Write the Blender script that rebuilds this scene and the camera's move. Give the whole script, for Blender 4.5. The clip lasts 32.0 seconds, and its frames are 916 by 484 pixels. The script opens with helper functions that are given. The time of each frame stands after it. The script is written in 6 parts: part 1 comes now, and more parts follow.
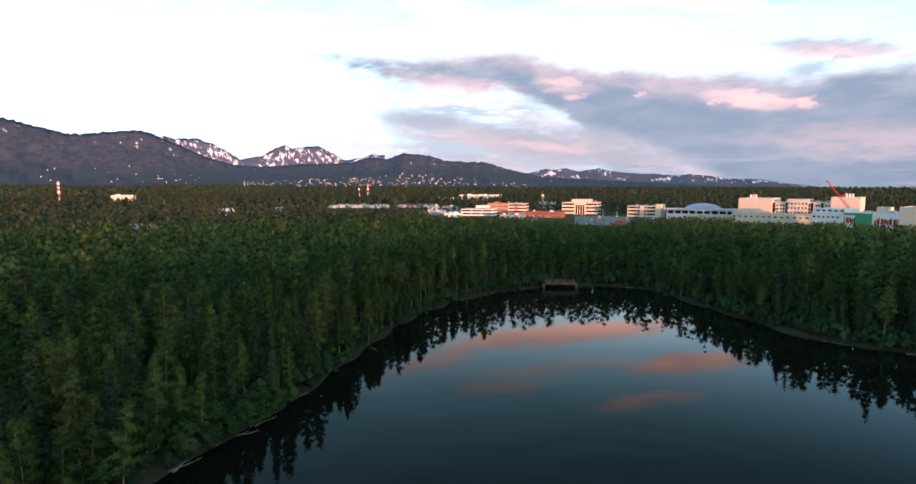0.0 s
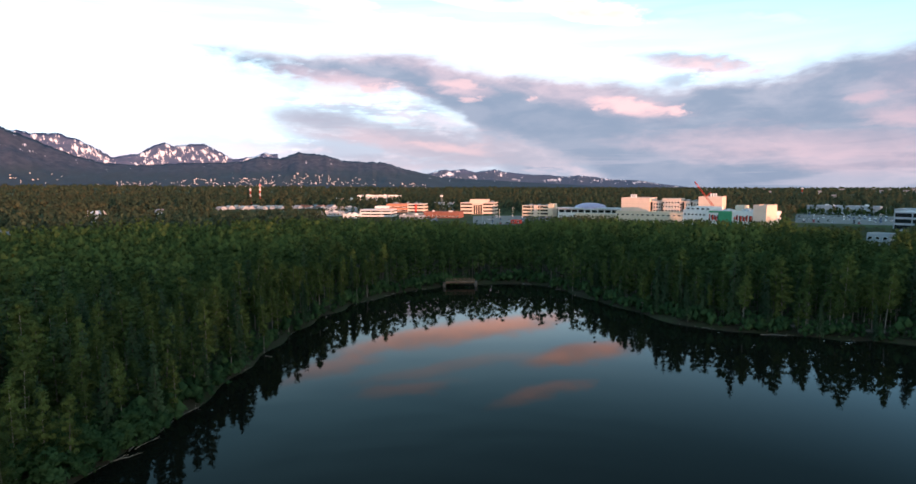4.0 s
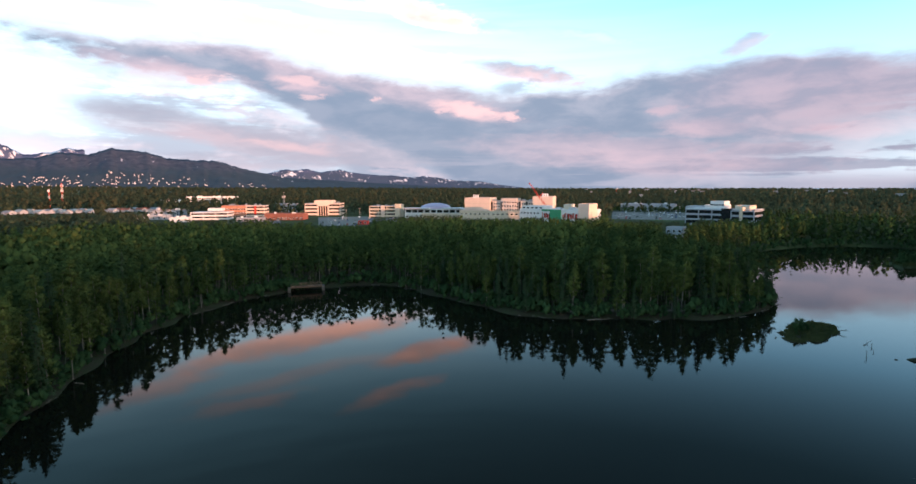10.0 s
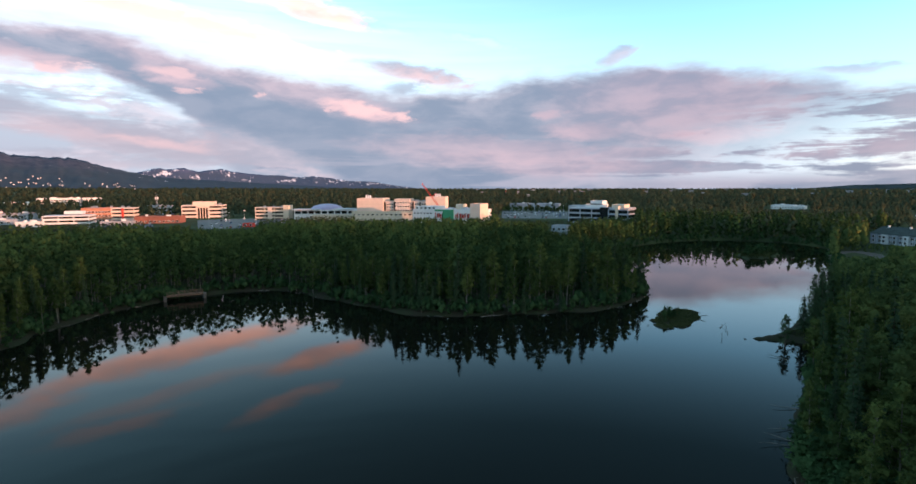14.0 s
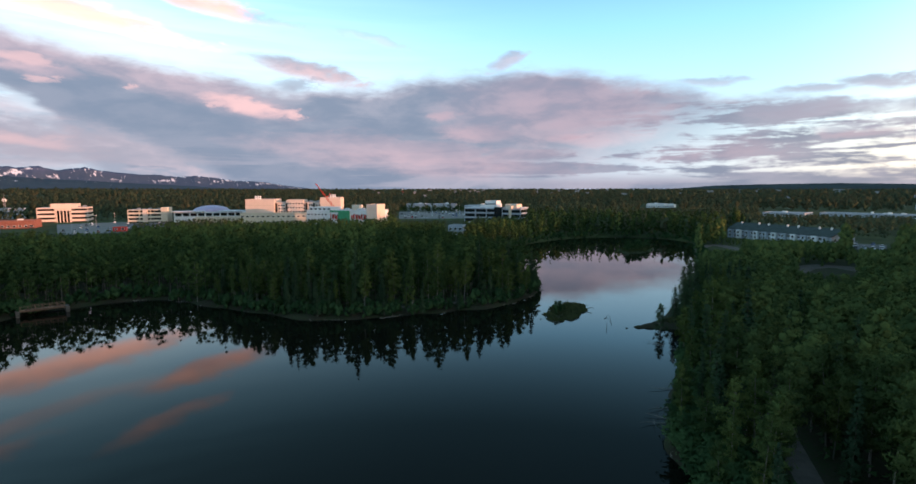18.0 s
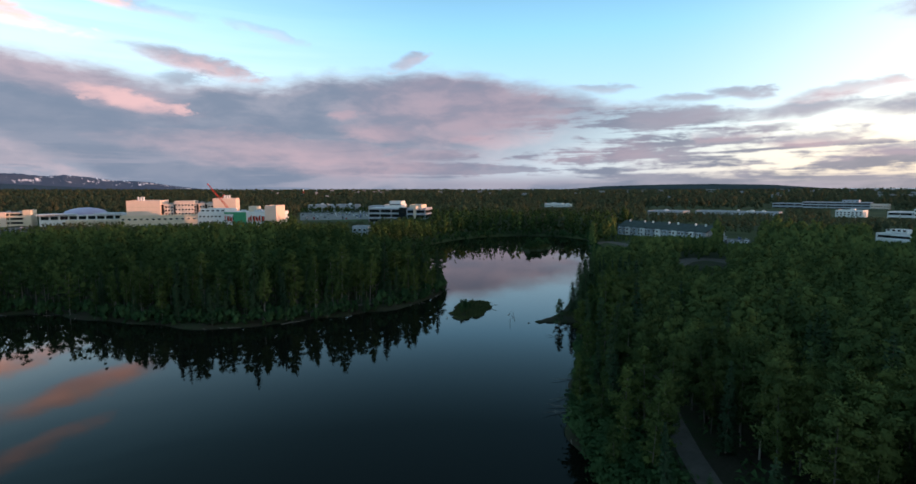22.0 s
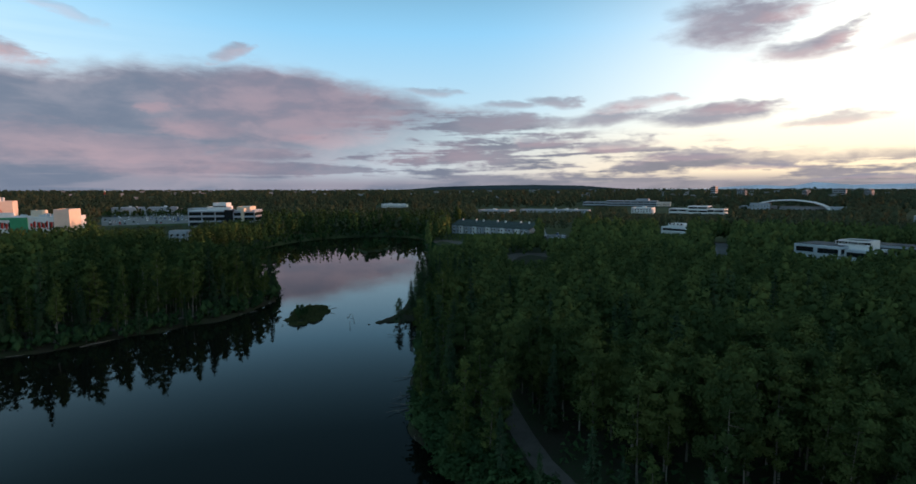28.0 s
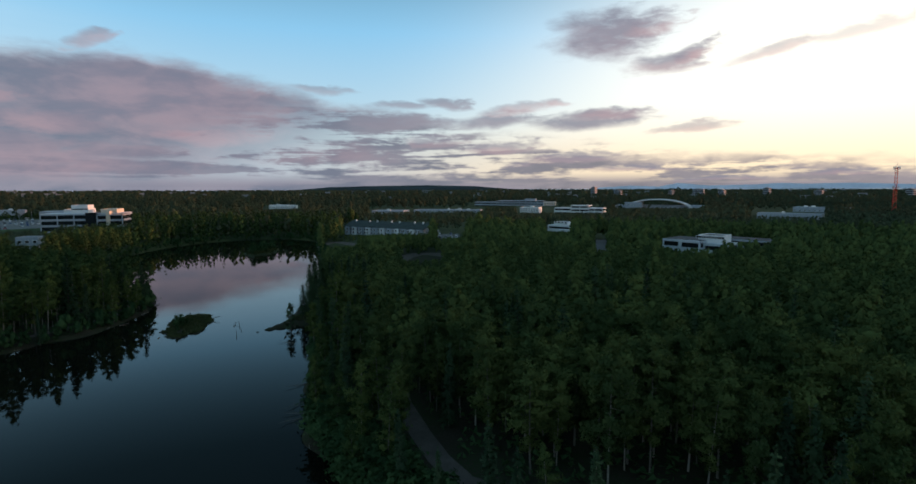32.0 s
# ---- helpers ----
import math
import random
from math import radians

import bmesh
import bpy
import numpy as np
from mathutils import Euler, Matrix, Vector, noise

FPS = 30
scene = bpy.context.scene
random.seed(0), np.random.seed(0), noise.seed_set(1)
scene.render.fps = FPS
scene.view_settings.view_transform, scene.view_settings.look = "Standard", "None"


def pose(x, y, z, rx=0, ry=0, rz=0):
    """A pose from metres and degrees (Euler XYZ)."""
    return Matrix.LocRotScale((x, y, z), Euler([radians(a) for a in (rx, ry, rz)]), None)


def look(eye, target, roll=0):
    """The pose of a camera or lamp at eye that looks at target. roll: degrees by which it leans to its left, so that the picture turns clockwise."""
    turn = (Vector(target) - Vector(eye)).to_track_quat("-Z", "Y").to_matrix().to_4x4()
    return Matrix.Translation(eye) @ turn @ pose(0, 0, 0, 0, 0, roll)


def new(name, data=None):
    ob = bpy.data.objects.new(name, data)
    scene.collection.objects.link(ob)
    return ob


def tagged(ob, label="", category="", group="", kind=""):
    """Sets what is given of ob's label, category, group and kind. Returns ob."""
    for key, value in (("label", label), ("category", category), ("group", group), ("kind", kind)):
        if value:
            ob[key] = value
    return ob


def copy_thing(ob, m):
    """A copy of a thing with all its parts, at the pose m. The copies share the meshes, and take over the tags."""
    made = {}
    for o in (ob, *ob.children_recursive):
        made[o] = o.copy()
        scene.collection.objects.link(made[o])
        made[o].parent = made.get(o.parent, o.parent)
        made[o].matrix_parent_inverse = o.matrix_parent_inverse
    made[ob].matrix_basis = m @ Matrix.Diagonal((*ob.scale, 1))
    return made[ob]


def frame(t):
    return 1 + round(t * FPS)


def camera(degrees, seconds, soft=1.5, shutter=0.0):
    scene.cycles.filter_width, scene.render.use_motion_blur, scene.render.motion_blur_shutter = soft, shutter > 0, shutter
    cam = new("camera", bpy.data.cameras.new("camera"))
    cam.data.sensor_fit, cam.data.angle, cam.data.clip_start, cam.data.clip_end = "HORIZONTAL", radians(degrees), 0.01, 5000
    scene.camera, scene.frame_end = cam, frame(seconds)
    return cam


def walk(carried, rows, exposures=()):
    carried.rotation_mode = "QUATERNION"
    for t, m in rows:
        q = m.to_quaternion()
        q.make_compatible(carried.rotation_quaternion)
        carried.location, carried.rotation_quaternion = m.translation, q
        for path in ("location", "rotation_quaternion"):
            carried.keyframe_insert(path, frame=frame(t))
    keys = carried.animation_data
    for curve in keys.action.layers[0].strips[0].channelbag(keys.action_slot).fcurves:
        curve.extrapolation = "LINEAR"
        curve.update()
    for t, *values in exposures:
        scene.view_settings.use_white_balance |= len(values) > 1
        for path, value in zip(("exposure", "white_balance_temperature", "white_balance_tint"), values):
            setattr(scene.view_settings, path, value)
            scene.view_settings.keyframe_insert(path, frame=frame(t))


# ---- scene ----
# The aircraft hovers over the south end of the lake and turns slowly to its right.
HEIGHT = 32.0
cam = camera(80.54, 32.0, 1.6)
PATH = [
    (0, 0.00), (1, 2.73), (2, 5.45), (3, 7.97), (3.5, 9.26), (5.5, 14.72), (6, 16.04), (7, 18.62), (8, 21.16), (9, 24.02), (10, 26.69), (11, 29.41), (12, 32.47), (13, 35.24), (14, 37.95), (14.5, 39.39), (16.5, 44.73), (17, 46.03), (18, 48.82), (19, 51.23), (20, 53.57), (21, 55.89), (22, 58.88), (23, 62.00), (24, 64.76), (25, 68.09), (25.5, 69.63), (27.5, 74.71), (28, 76.03), (29, 78.96), (30, 81.72), (31, 84.36), (32, 87.24)]

EXPOSURE = [(0, 1.75), (9, 1.7), (14, 1.6), (19, 1.4), (23, 1.2), (28, 0.95), (32, 0.8)]
walk(cam, [(t, pose(0, 0, HEIGHT, 84.26, 0.0, -turn) @ pose(0, 0, 0, 0, 0, -0.226)) for t, turn in PATH], EXPOSURE)

# ---- world: evening sky with a long cloud bank ----
SUN_AZ, SUN_EL = 155.0, 2.5
world = bpy.data.worlds.new("evening_sky")
scene.world = world
world.use_nodes = True
wt = world.node_tree
wt.nodes.clear()


class Net:
    """Node arithmetic in short calls."""

    def __init__(self, tree):
        self.t = tree

    def node(self, kind, **props):
        n = self.t.nodes.new(kind)
        for k, v in props.items():
            if k == "operation":
                n.operation = v
            elif k == "blend":
                n.blend_type = v
            elif k == "data":
                n.data_type = v
        return n

    def put(self, socket, v):
        if isinstance(v, bpy.types.NodeSocket):
            self.t.links.new(v, socket)
        else:
            socket.default_value = v

    def math(self, op, a, b=0.0, c=None):
        n = self.node("ShaderNodeMath", operation=op)
        self.put(n.inputs[0], a)
        self.put(n.inputs[1], b)
        if c is not None:
            self.put(n.inputs[2], c)
        return n.outputs[0]

    def span(self, v, a, b, lo=0.0, hi=1.0):
        n = self.node("ShaderNodeMapRange")
        n.interpolation_type = "SMOOTHSTEP"
        self.put(n.inputs[0], v)
        for i, k in enumerate((a, b, lo, hi)):
            self.put(n.inputs[1 + i], k)
        return n.outputs[0]

    def vec(self, x, y, z=0.0):
        n = self.node("ShaderNodeCombineXYZ")
        for i, k in enumerate((x, y, z)):
            self.put(n.inputs[i], k)
        return n.outputs[0]

    def noise(self, v, scale, detail=4.0, rough=0.55, out=0):
        n = self.node("ShaderNodeTexNoise")
        if v is not None:
            self.put(n.inputs["Vector"], v)
        n.inputs["Scale"].default_value = scale
        n.inputs["Detail"].default_value = detail
        n.inputs["Roughness"].default_value = rough
        return n.outputs[out]

    def mix(self, f, a, b, blend="MIX"):
        n = self.node("ShaderNodeMix", data="RGBA", blend=blend)
        self.put(n.inputs[0], f)
        self.put(n.inputs[6], (*a, 1) if isinstance(a, tuple) else a)
        self.put(n.inputs[7], (*b, 1) if isinstance(b, tuple) else b)
        return n.outputs[2]

    def ramp(self, f, stops, mode="LINEAR"):
        n = self.node("ShaderNodeValToRGB")
        n.color_ramp.interpolation = mode
        self.put(n.inputs[0], f)
        e = n.color_ramp.elements
        for i, (p, c) in enumerate(stops):
            s = e[i] if i < 2 else e.new(p)
            s.position = p
            s.color = (*c, 1) if isinstance(c, tuple) else (c, c, c, 1)
        return n.outputs[0]


w = Net(wt)
way = w.node("ShaderNodeTexCoord").outputs["Generated"]
xyz = w.node("ShaderNodeSeparateXYZ")
w.put(xyz.inputs[0], way)
deg = 180 / math.pi
AZ = w.math("MULTIPLY", w.math("ARCTAN2", xyz.outputs[0], xyz.outputs[1]), deg)
EL = w.math("MULTIPLY", w.math("ARCSINE", xyz.outputs[2]), deg)
UP = w.math("MAXIMUM", EL, 0.0)

nishita = w.node("ShaderNodeTexSky")
nishita.sky_type = "NISHITA"
nishita.sun_disc = False
nishita.sun_elevation, nishita.sun_rotation = radians(SUN_EL), radians(SUN_AZ)
nishita.dust_density, nishita.ozone_density = 2.0, 2.0

# Cloud texture: long streaks low down, rounder puffs higher up.
def cloud_noise(ka, ke, seed, detail, rough, bend):
    nz = w.node("ShaderNodeTexNoise")
    w.put(nz.inputs["Vector"], w.vec(w.math("MULTIPLY", AZ, ka), w.math("MULTIPLY", UP, ke), seed))
    for key, v in (("Scale", 1.0), ("Detail", detail), ("Roughness", rough), ("Distortion", bend)):
        nz.inputs[key].default_value = v
    return nz.outputs[0]


puff = cloud_noise(0.075, 0.21, 3.1, 5.0, 0.5, 0.15)
fine = cloud_noise(0.20, 0.55, 7.7, 7.0, 0.56, 0.3)
wisp = cloud_noise(0.55, 1.7, 5.2, 5.0, 0.55, 0.4)
streak = cloud_noise(0.075, 0.85, 1.3, 5.0, 0.55, 0.35)
EW = w.math("ADD", EL, w.math("ADD", w.math("MULTIPLY_ADD", puff, 2.4, -1.2), w.math("ADD", w.math("MULTIPLY_ADD", fine, 2.0, -1.0), w.math("MULTIPLY_ADD", wisp, 0.9, -0.45))))
AW = w.math("ADD", AZ, w.math("ADD", w.math("MULTIPLY_ADD", fine, 7.0, -3.5), w.math("MULTIPLY_ADD", wisp, 3.0, -1.5)))


E_SMOOTH, E_RAGGED = (w.math("ADD", w.math("MULTIPLY", EW, k), w.math("MULTIPLY", EL, 1.0 - k)) for k in (0.6, 0.85))
FRAY, SPECK = w.math("MULTIPLY_ADD", wisp, 1.5, -0.75), w.math("MULTIPLY_ADD", fine, 3.0, -1.5)


def tuft(az0, el0, wa, we, slope, soft=0.0, height=None):
    """A soft, ragged, elongated cloud: 1 at its heart, 0 outside. Also the height within it, -1 to 1."""
    da = w.math("MULTIPLY_ADD", AW, 1 / wa, -az0 / wa)
    de = w.math("MULTIPLY_ADD", AZ, -slope / we, w.math("MULTIPLY_ADD", height or E_SMOOTH, 1 / we, (slope * az0 - el0) / we))
    return w.span(w.math("MULTIPLY_ADD", da, da, w.math("MULTIPLY_ADD", de, de, FRAY)), 1.7, soft), de


def edge(stops, reach=16.0):
    """A height over the horizon by compass angle."""
    at = lambda a: (a + 30) / 180
    ends = [(at(stops[0][0]), stops[0][1] / reach), (at(stops[-1][0]), stops[-1][1] / reach)]
    return w.math("MULTIPLY", w.ramp(w.math("MULTIPLY_ADD", AZ, 1 / 180, 1 / 6), ends + [(at(a), e / reach) for a, e in stops[1:-1]]), reach)


# Clear sky: pale near the horizon, deeper blue overhead, whiter to the east, cream where the sun has gone down.
clear = w.ramp(w.math("DIVIDE", UP, 90.0), [(0.0, (0.95, 1.0, 1.1)), (1.0, (0.36, 0.58, 0.86)), (0.06, (1.02, 1.34, 1.50)), (0.17, (0.50, 1.08, 1.58)), (0.27, (0.19, 0.45, 0.66)), (0.45, (0.24, 0.48, 0.70))])
to_sun = w.math("ABSOLUTE", w.math("SUBTRACT", AZ, SUN_AZ))
to_sun = w.math("MINIMUM", to_sun, w.math("SUBTRACT", 360.0, to_sun))
pale = w.math("MULTIPLY", w.span(to_sun, 80.0, 30.0), w.span(w.math("ADD", UP, w.math("MULTIPLY", to_sun, 0.22)), 40.0, 20.0))
clear = w.mix(pale, clear, (2.45, 2.3, 2.0))
low = w.math("MULTIPLY", w.span(to_sun, 90.0, 45.0), w.span(UP, 9.0, 1.0))
clear = w.mix(w.math("MULTIPLY", low, 0.85), clear, (2.1, 1.65, 1.05))
veil = w.math("MULTIPLY", w.span(w.math("ADD", AZ, w.math("MULTIPLY", UP, 1.2)), 82.0, 24.0), w.span(AZ, -160.0, -60.0))
veil = w.math("MULTIPLY", veil, w.math("MULTIPLY", w.span(UP, 48.0, 14.0), w.span(streak, 0.30, 0.62, 0.72, 1.0)))
clear = w.mix(w.math("MULTIPLY", veil, 0.95), clear, w.mix(w.span(UP, 12.0, 24.0), (1.22, 1.62, 1.85), (0.62, 1.30, 1.72)))
rose = w.math("MULTIPLY", w.span(AZ, 20.0, -14.0), w.span(w.math("ADD", UP, w.math("MULTIPLY_ADD", puff, 3.0, -1.5)), 6.6, 2.6))
clear = w.mix(w.math("MULTIPLY", rose, 0.8), clear, (1.05, 0.80, 0.92))

# The long bank between its upper and its lower edge.
TOP = [(-30, 12.8), (-17.6, 13.3), (-12, 13.8), (-4, 13.7), (6, 13.6), (13, 12.6), (18, 11.9), (24, 11.0), (31, 10.0), (40, 10.2), (45, 11.7), (53, 11.8), (60, 11.6), (68, 10.5), (76, 8.6), (82, 7.2), (92, 5.2), (104, 3.6), (120, 2.4), (140, 1.5)]
BOTTOM = [(-30, 14.2), (-17.6, 12.7), (-10.9, 10.9), (-5, 9.9), (1, 9.4), (5, 9.4), (8, 8.0), (13, 5.9), (18.7, 4.2), (24, 1.8), (27, 0.0)]
top = edge(TOP)
depth_in = w.math("SUBTRACT", top, EW)
over = w.math("SUBTRACT", EW, edge(BOTTOM))
over = w.math("ADD", over, w.span(AZ, 11.0, 18.0, 0.0, 5.0))
bank = w.math("MULTIPLY", w.span(depth_in, -0.8, 1.3), w.span(over, -0.7, 1.1))
west_gaps = w.math("MULTIPLY", w.span(w.math("ADD", streak, w.math("MULTIPLY_ADD", wisp, 0.3, -0.15)), 0.43, 0.56), w.math("MULTIPLY", w.span(w.math("SUBTRACT", AZ, w.math("MULTIPLY", UP, 2.5)), 44.0, 72.0), w.span(UP, 0.2, 1.8)))
bank = w.math("MULTIPLY", bank, w.math("SUBTRACT", 1.0, w.math("MULTIPLY", west_gaps, 0.92)))
bank = w.math("MULTIPLY", bank, w.span(w.math("ADD", AZ, w.math("MULTIPLY_ADD", wisp, 24.0, -12.0)), -19.0, -4.0, 0.25, 1.0))
body = w.mix(w.span(AZ, 60.0, 105.0), (0.31, 0.36, 0.50), (0.48, 0.43, 0.47))
body = w.mix(w.span(fine, 0.36, 0.66), w.mix(0.5, body, (0.24, 0.30, 0.44)), w.mix(0.6, body, (0.52, 0.51, 0.63)))
core = w.math("MULTIPLY", w.span(depth_in, 2.0, 4.5), w.math("MULTIPLY", w.span(AZ, 4.0, 16.0), w.span(AZ, 56.0, 38.0)))
body = w.mix(w.math("MULTIPLY", core, 0.55), body, (0.235, 0.295, 0.44))
body = w.mix(w.math("MULTIPLY", w.span(depth_in, 1.8, 0.0), w.span(AZ, 50.0, 34.0, 0.3, 0.65)), body, (0.86, 0.72, 0.80))
body = w.mix(w.math("MULTIPLY", w.span(over, 1.2, 0.0), 0.5), body, (0.72, 0.70, 0.82))
body = w.mix(w.math("MULTIPLY", w.span(streak, 0.46, 0.60), w.span(UP, 5.5, 1.0, 0.0, 0.5)), body, (0.62, 0.56, 0.68))
# Rosy light on the bank: azimuth, elevation, half width, half height, slope, strength.
BLUSH = [(-0.2, 10.1, 5.4, 0.9, -0.1, 0.8), (-5.6, 11.2, 2.2, 0.6, -0.08, 0.5), (7.0, 13.0, 10.0, 0.9, -0.06, 0.5), (10.6, 10.2, 2.9, 0.8, -0.13, 0.8), (21.2, 9.8, 8.8, 1.3, -0.24, 0.5), (37.4, 3.3, 4.0, 0.8, -0.08, 0.4),
         (60.5, 7.6, 10.7, 3.0, -0.06, 0.5), (44.6, 3.2, 13.2, 1.4, -0.08, 0.62), (50.8, 5.6, 3.6, 0.7, -0.06, 0.6), (63.6, 5.0, 4.9, 0.8, 0.0, 0.85), (10.1, 12.6, 6.0, 1.7, -0.14, 0.55), (10.8, 10.6, 2.0, 0.5, -0.05, 0.6)]
BLUSH_FAR = [(47.8, 7.5, 1.5, 0.5, 0.0, 0.6), (29.6, 7.7, 2.4, 0.7, -0.12, 0.6), (55.3, 3.2, 9.0, 0.8, 0.0, 0.45), (72.0, 3.4, 7.0, 0.9, 0.0, 0.4), (56.0, 10.6, 4.0, 1.0, 0.05, 0.4)]
pink = 0.0
for az0, el0, wa, we, slope, warm in BLUSH + BLUSH_FAR:
    m, _ = tuft(az0, el0, wa * 1.2, we * 1.3, slope, -0.25, E_RAGGED)
    pink = w.math("MAXIMUM", pink, w.math("MULTIPLY", m, warm * 0.85))
pink = w.math("MULTIPLY", pink, w.span(w.math("ADD", fine, w.math("MULTIPLY", wisp, 0.4)), 0.42, 0.85, 0.45, 1.1))
body = w.mix(pink, body, w.mix(w.span(AZ, 34.0, 58.0), (1.0, 0.66, 0.72), (0.80, 0.50, 0.58)))
sky = w.mix(w.math("MULTIPLY", bank, 0.95), clear, body)

# A thin broken layer under the bank's eastern end.
under_bank = w.math("MULTIPLY", w.span(w.math("SUBTRACT", EW, edge(BOTTOM)), 0.9, -0.6), w.math("MULTIPLY", w.span(AZ, -14.0, -2.0), w.span(AZ, 34.0, 26.0)))
under_bank = w.math("MULTIPLY", under_bank, w.span(w.math("ADD", streak, w.math("ADD", w.math("MULTIPLY_ADD", wisp, 0.5, -0.25), w.span(AZ, 4.0, 18.0, 0.0, 0.16))), 0.33, 0.55))
thin = w.mix(w.span(fine, 0.40, 0.62), (0.50, 0.54, 0.68), (0.80, 0.68, 0.78))
sky = w.mix(w.math("MULTIPLY", under_bank, 0.85), sky, thin)

# Single clouds: azimuth, elevation, half width, half height, slope, how pink, how dense.
LOW = [(0.4, 6.0, 8.4, 1.4, -0.1, 0.35, 0.8), (8.9, 4.6, 9.4, 1.4, -0.11, 0.55, 0.8), (-3.8, 6.9, 4.0, 0.7, -0.09, 0.1, 0.7), (13.6, 3.2, 9.6, 0.9, -0.07, 0.1, 0.75), (4.7, 2.6, 7.6, 0.6, -0.04, 0.3, 0.6), (-14, 4.4, 9.0, 0.7, -0.05, 0.7, 0.4), (10.1, 4.4, 5.0, 0.6, -0.12, 0.9, 0.6)]
PUFFS = [(27.6, 7.9, 2.9, 0.75, -0.17, 1.0, 0.95), (31.8, 7.2, 1.0, 0.45, 0.0, 1.0, 0.9), (24.4, 7.8, 0.6, 0.28, 0.0, 0.8, 0.8), (2.2, 10.0, 1.0, 0.4, 0.0, 0.9, 0.8), (18.3, 9.0, 0.5, 0.25, 0.0, 0.8, 0.7), (11.5, 8.9, 1.0, 0.3, -0.03, 0.8, 0.7), (10.8, 10.6, 1.8, 0.45, -0.11, 0.9, 0.6)]
HIGH = [(10.5, 15.2, 11.5, 0.9, -0.13, 1.4, 0.95), (23.5, 17.0, 4.8, 0.9, -0.20, 1.4, 0.95), (19.5, 21.2, 4.0, 0.7, -0.28, 1.3, 0.5), (-3.0, 18.2, 5.0, 0.8, -0.17, 1.3, 0.5), (5.0, 20.8, 5.0, 0.6, -0.1, 1.3, 0.35), (10.0, 18.6, 9.0, 0.6, -0.15, 1.3, 0.3)]
OVER_BANK = [(33.9, 11.5, 4.6, 0.85, -0.2, 0.85, 0.9), (32.9, 10.1, 2.0, 0.6, 0.0, 0.0, 0.7), (53.7, 12.6, 1.7, 0.6, 0.28, 0.5, 0.7), (26.9, 16.0, 6.9, 0.5, -0.12, 0.9, 0.35), (40.0, 14.6, 3.0, 0.35, -0.2, 0.9, 0.3), (73.7, 10.0, 3.0, 0.45, -0.04, 0.3, 0.6)]
WEST = [(102.0, 14.8, 4.6, 2.1, -0.02, 0.25, 0.95), (106.6, 15.3, 2.2, 0.9, 0.1, 0.8, 0.7), (107.6, 11.8, 3.6, 0.85, 0.04, 0.55, 0.85), (110.4, 12.7, 1.6, 0.6, 0.3, 0.9, 0.8), (116.6, 12.0, 3.2, 0.5, 0.26, 0.9, 0.55), (123.3, 12.9, 4.0, 0.5, 0.07, 0.9, 0.4), (100.5, 6.6, 5.8, 0.85, 0.03, 0.15, 0.9), (103.0, 7.2, 4.0, 0.5, 0.01, 0.8, 0.6), (85.8, 8.5, 2.1, 0.6, -0.05, 0.2, 0.8), (91.0, 6.8, 4.0, 0.7, 0.07, 0.15, 0.85), (81.0, 6.7, 5.0, 0.6, -0.02, 0.15, 0.8)]
WEST_LOW = [(81.0, 8.3, 2.6, 0.4, -0.04, 0.15, 0.7), (93.1, 7.9, 3.1, 0.5, 0.1, 0.8, 0.6), (110.4, 5.6, 3.5, 0.4, 0.06, 0.8, 0.6), (92.2, 4.3, 3.5, 0.55, 0.04, 0.7, 0.75), (98.8, 3.0, 5.2, 0.5, 0.07, 0.4, 0.8), (123.2, 1.2, 2.7, 0.28, 0.04, 0.5, 0.8), (84.9, 4.9, 3.0, 0.5, 0.0, 0.5, 0.7), (104.9, 2.0, 4.2, 0.35, 0.02, 0.5, 0.7), (113.4, 0.7, 4.0, 0.25, 0.0, 0.4, 0.7), (97.0, 8.5, 1.3, 0.35, -0.03, 0.9, 0.6)]
for az0, el0, wa, we, slope, warm, dense in LOW + PUFFS + HIGH + OVER_BANK + WEST + WEST_LOW:
    m, de = tuft(az0, el0, wa * 1.1, we * 1.1, slope)
    lit = w.span(w.math("ADD", de, SPECK), 0.8, -0.9, 0.15 * min(1.0, warm), min(1.0, warm))
    dark = (0.44, 0.47, 0.60) if warm < 1 else (1.4, 0.95, 0.9)
    rosy = (1.12, 0.72, 0.74) if warm < 1 else (2.6, 1.25, 0.95)
    if wa < 3 and el0 < 11 and az0 < 35:
        lit, rosy = min(1.0, warm), (1.2, 0.78, 0.80)
    sky = w.mix(w.math("MULTIPLY", m, dense), sky, w.mix(lit, dark, rosy))

sky = w.mix(w.span(EL, -0.3, -4.0), sky, (0.10, 0.12, 0.12))
total = w.mix(1.0, w.mix(1.0, sky, (2.6, 2.6, 2.6), "MULTIPLY"), w.mix(1.0, nishita.outputs[0], (0.03, 0.03, 0.03), "MULTIPLY"), "ADD")
back = w.node("ShaderNodeBackground")
back.inputs["Strength"].default_value = 0.12
w.put(back.inputs["Color"], total)
w.put(w.node("ShaderNodeOutputWorld").inputs["Surface"], back.outputs[0])

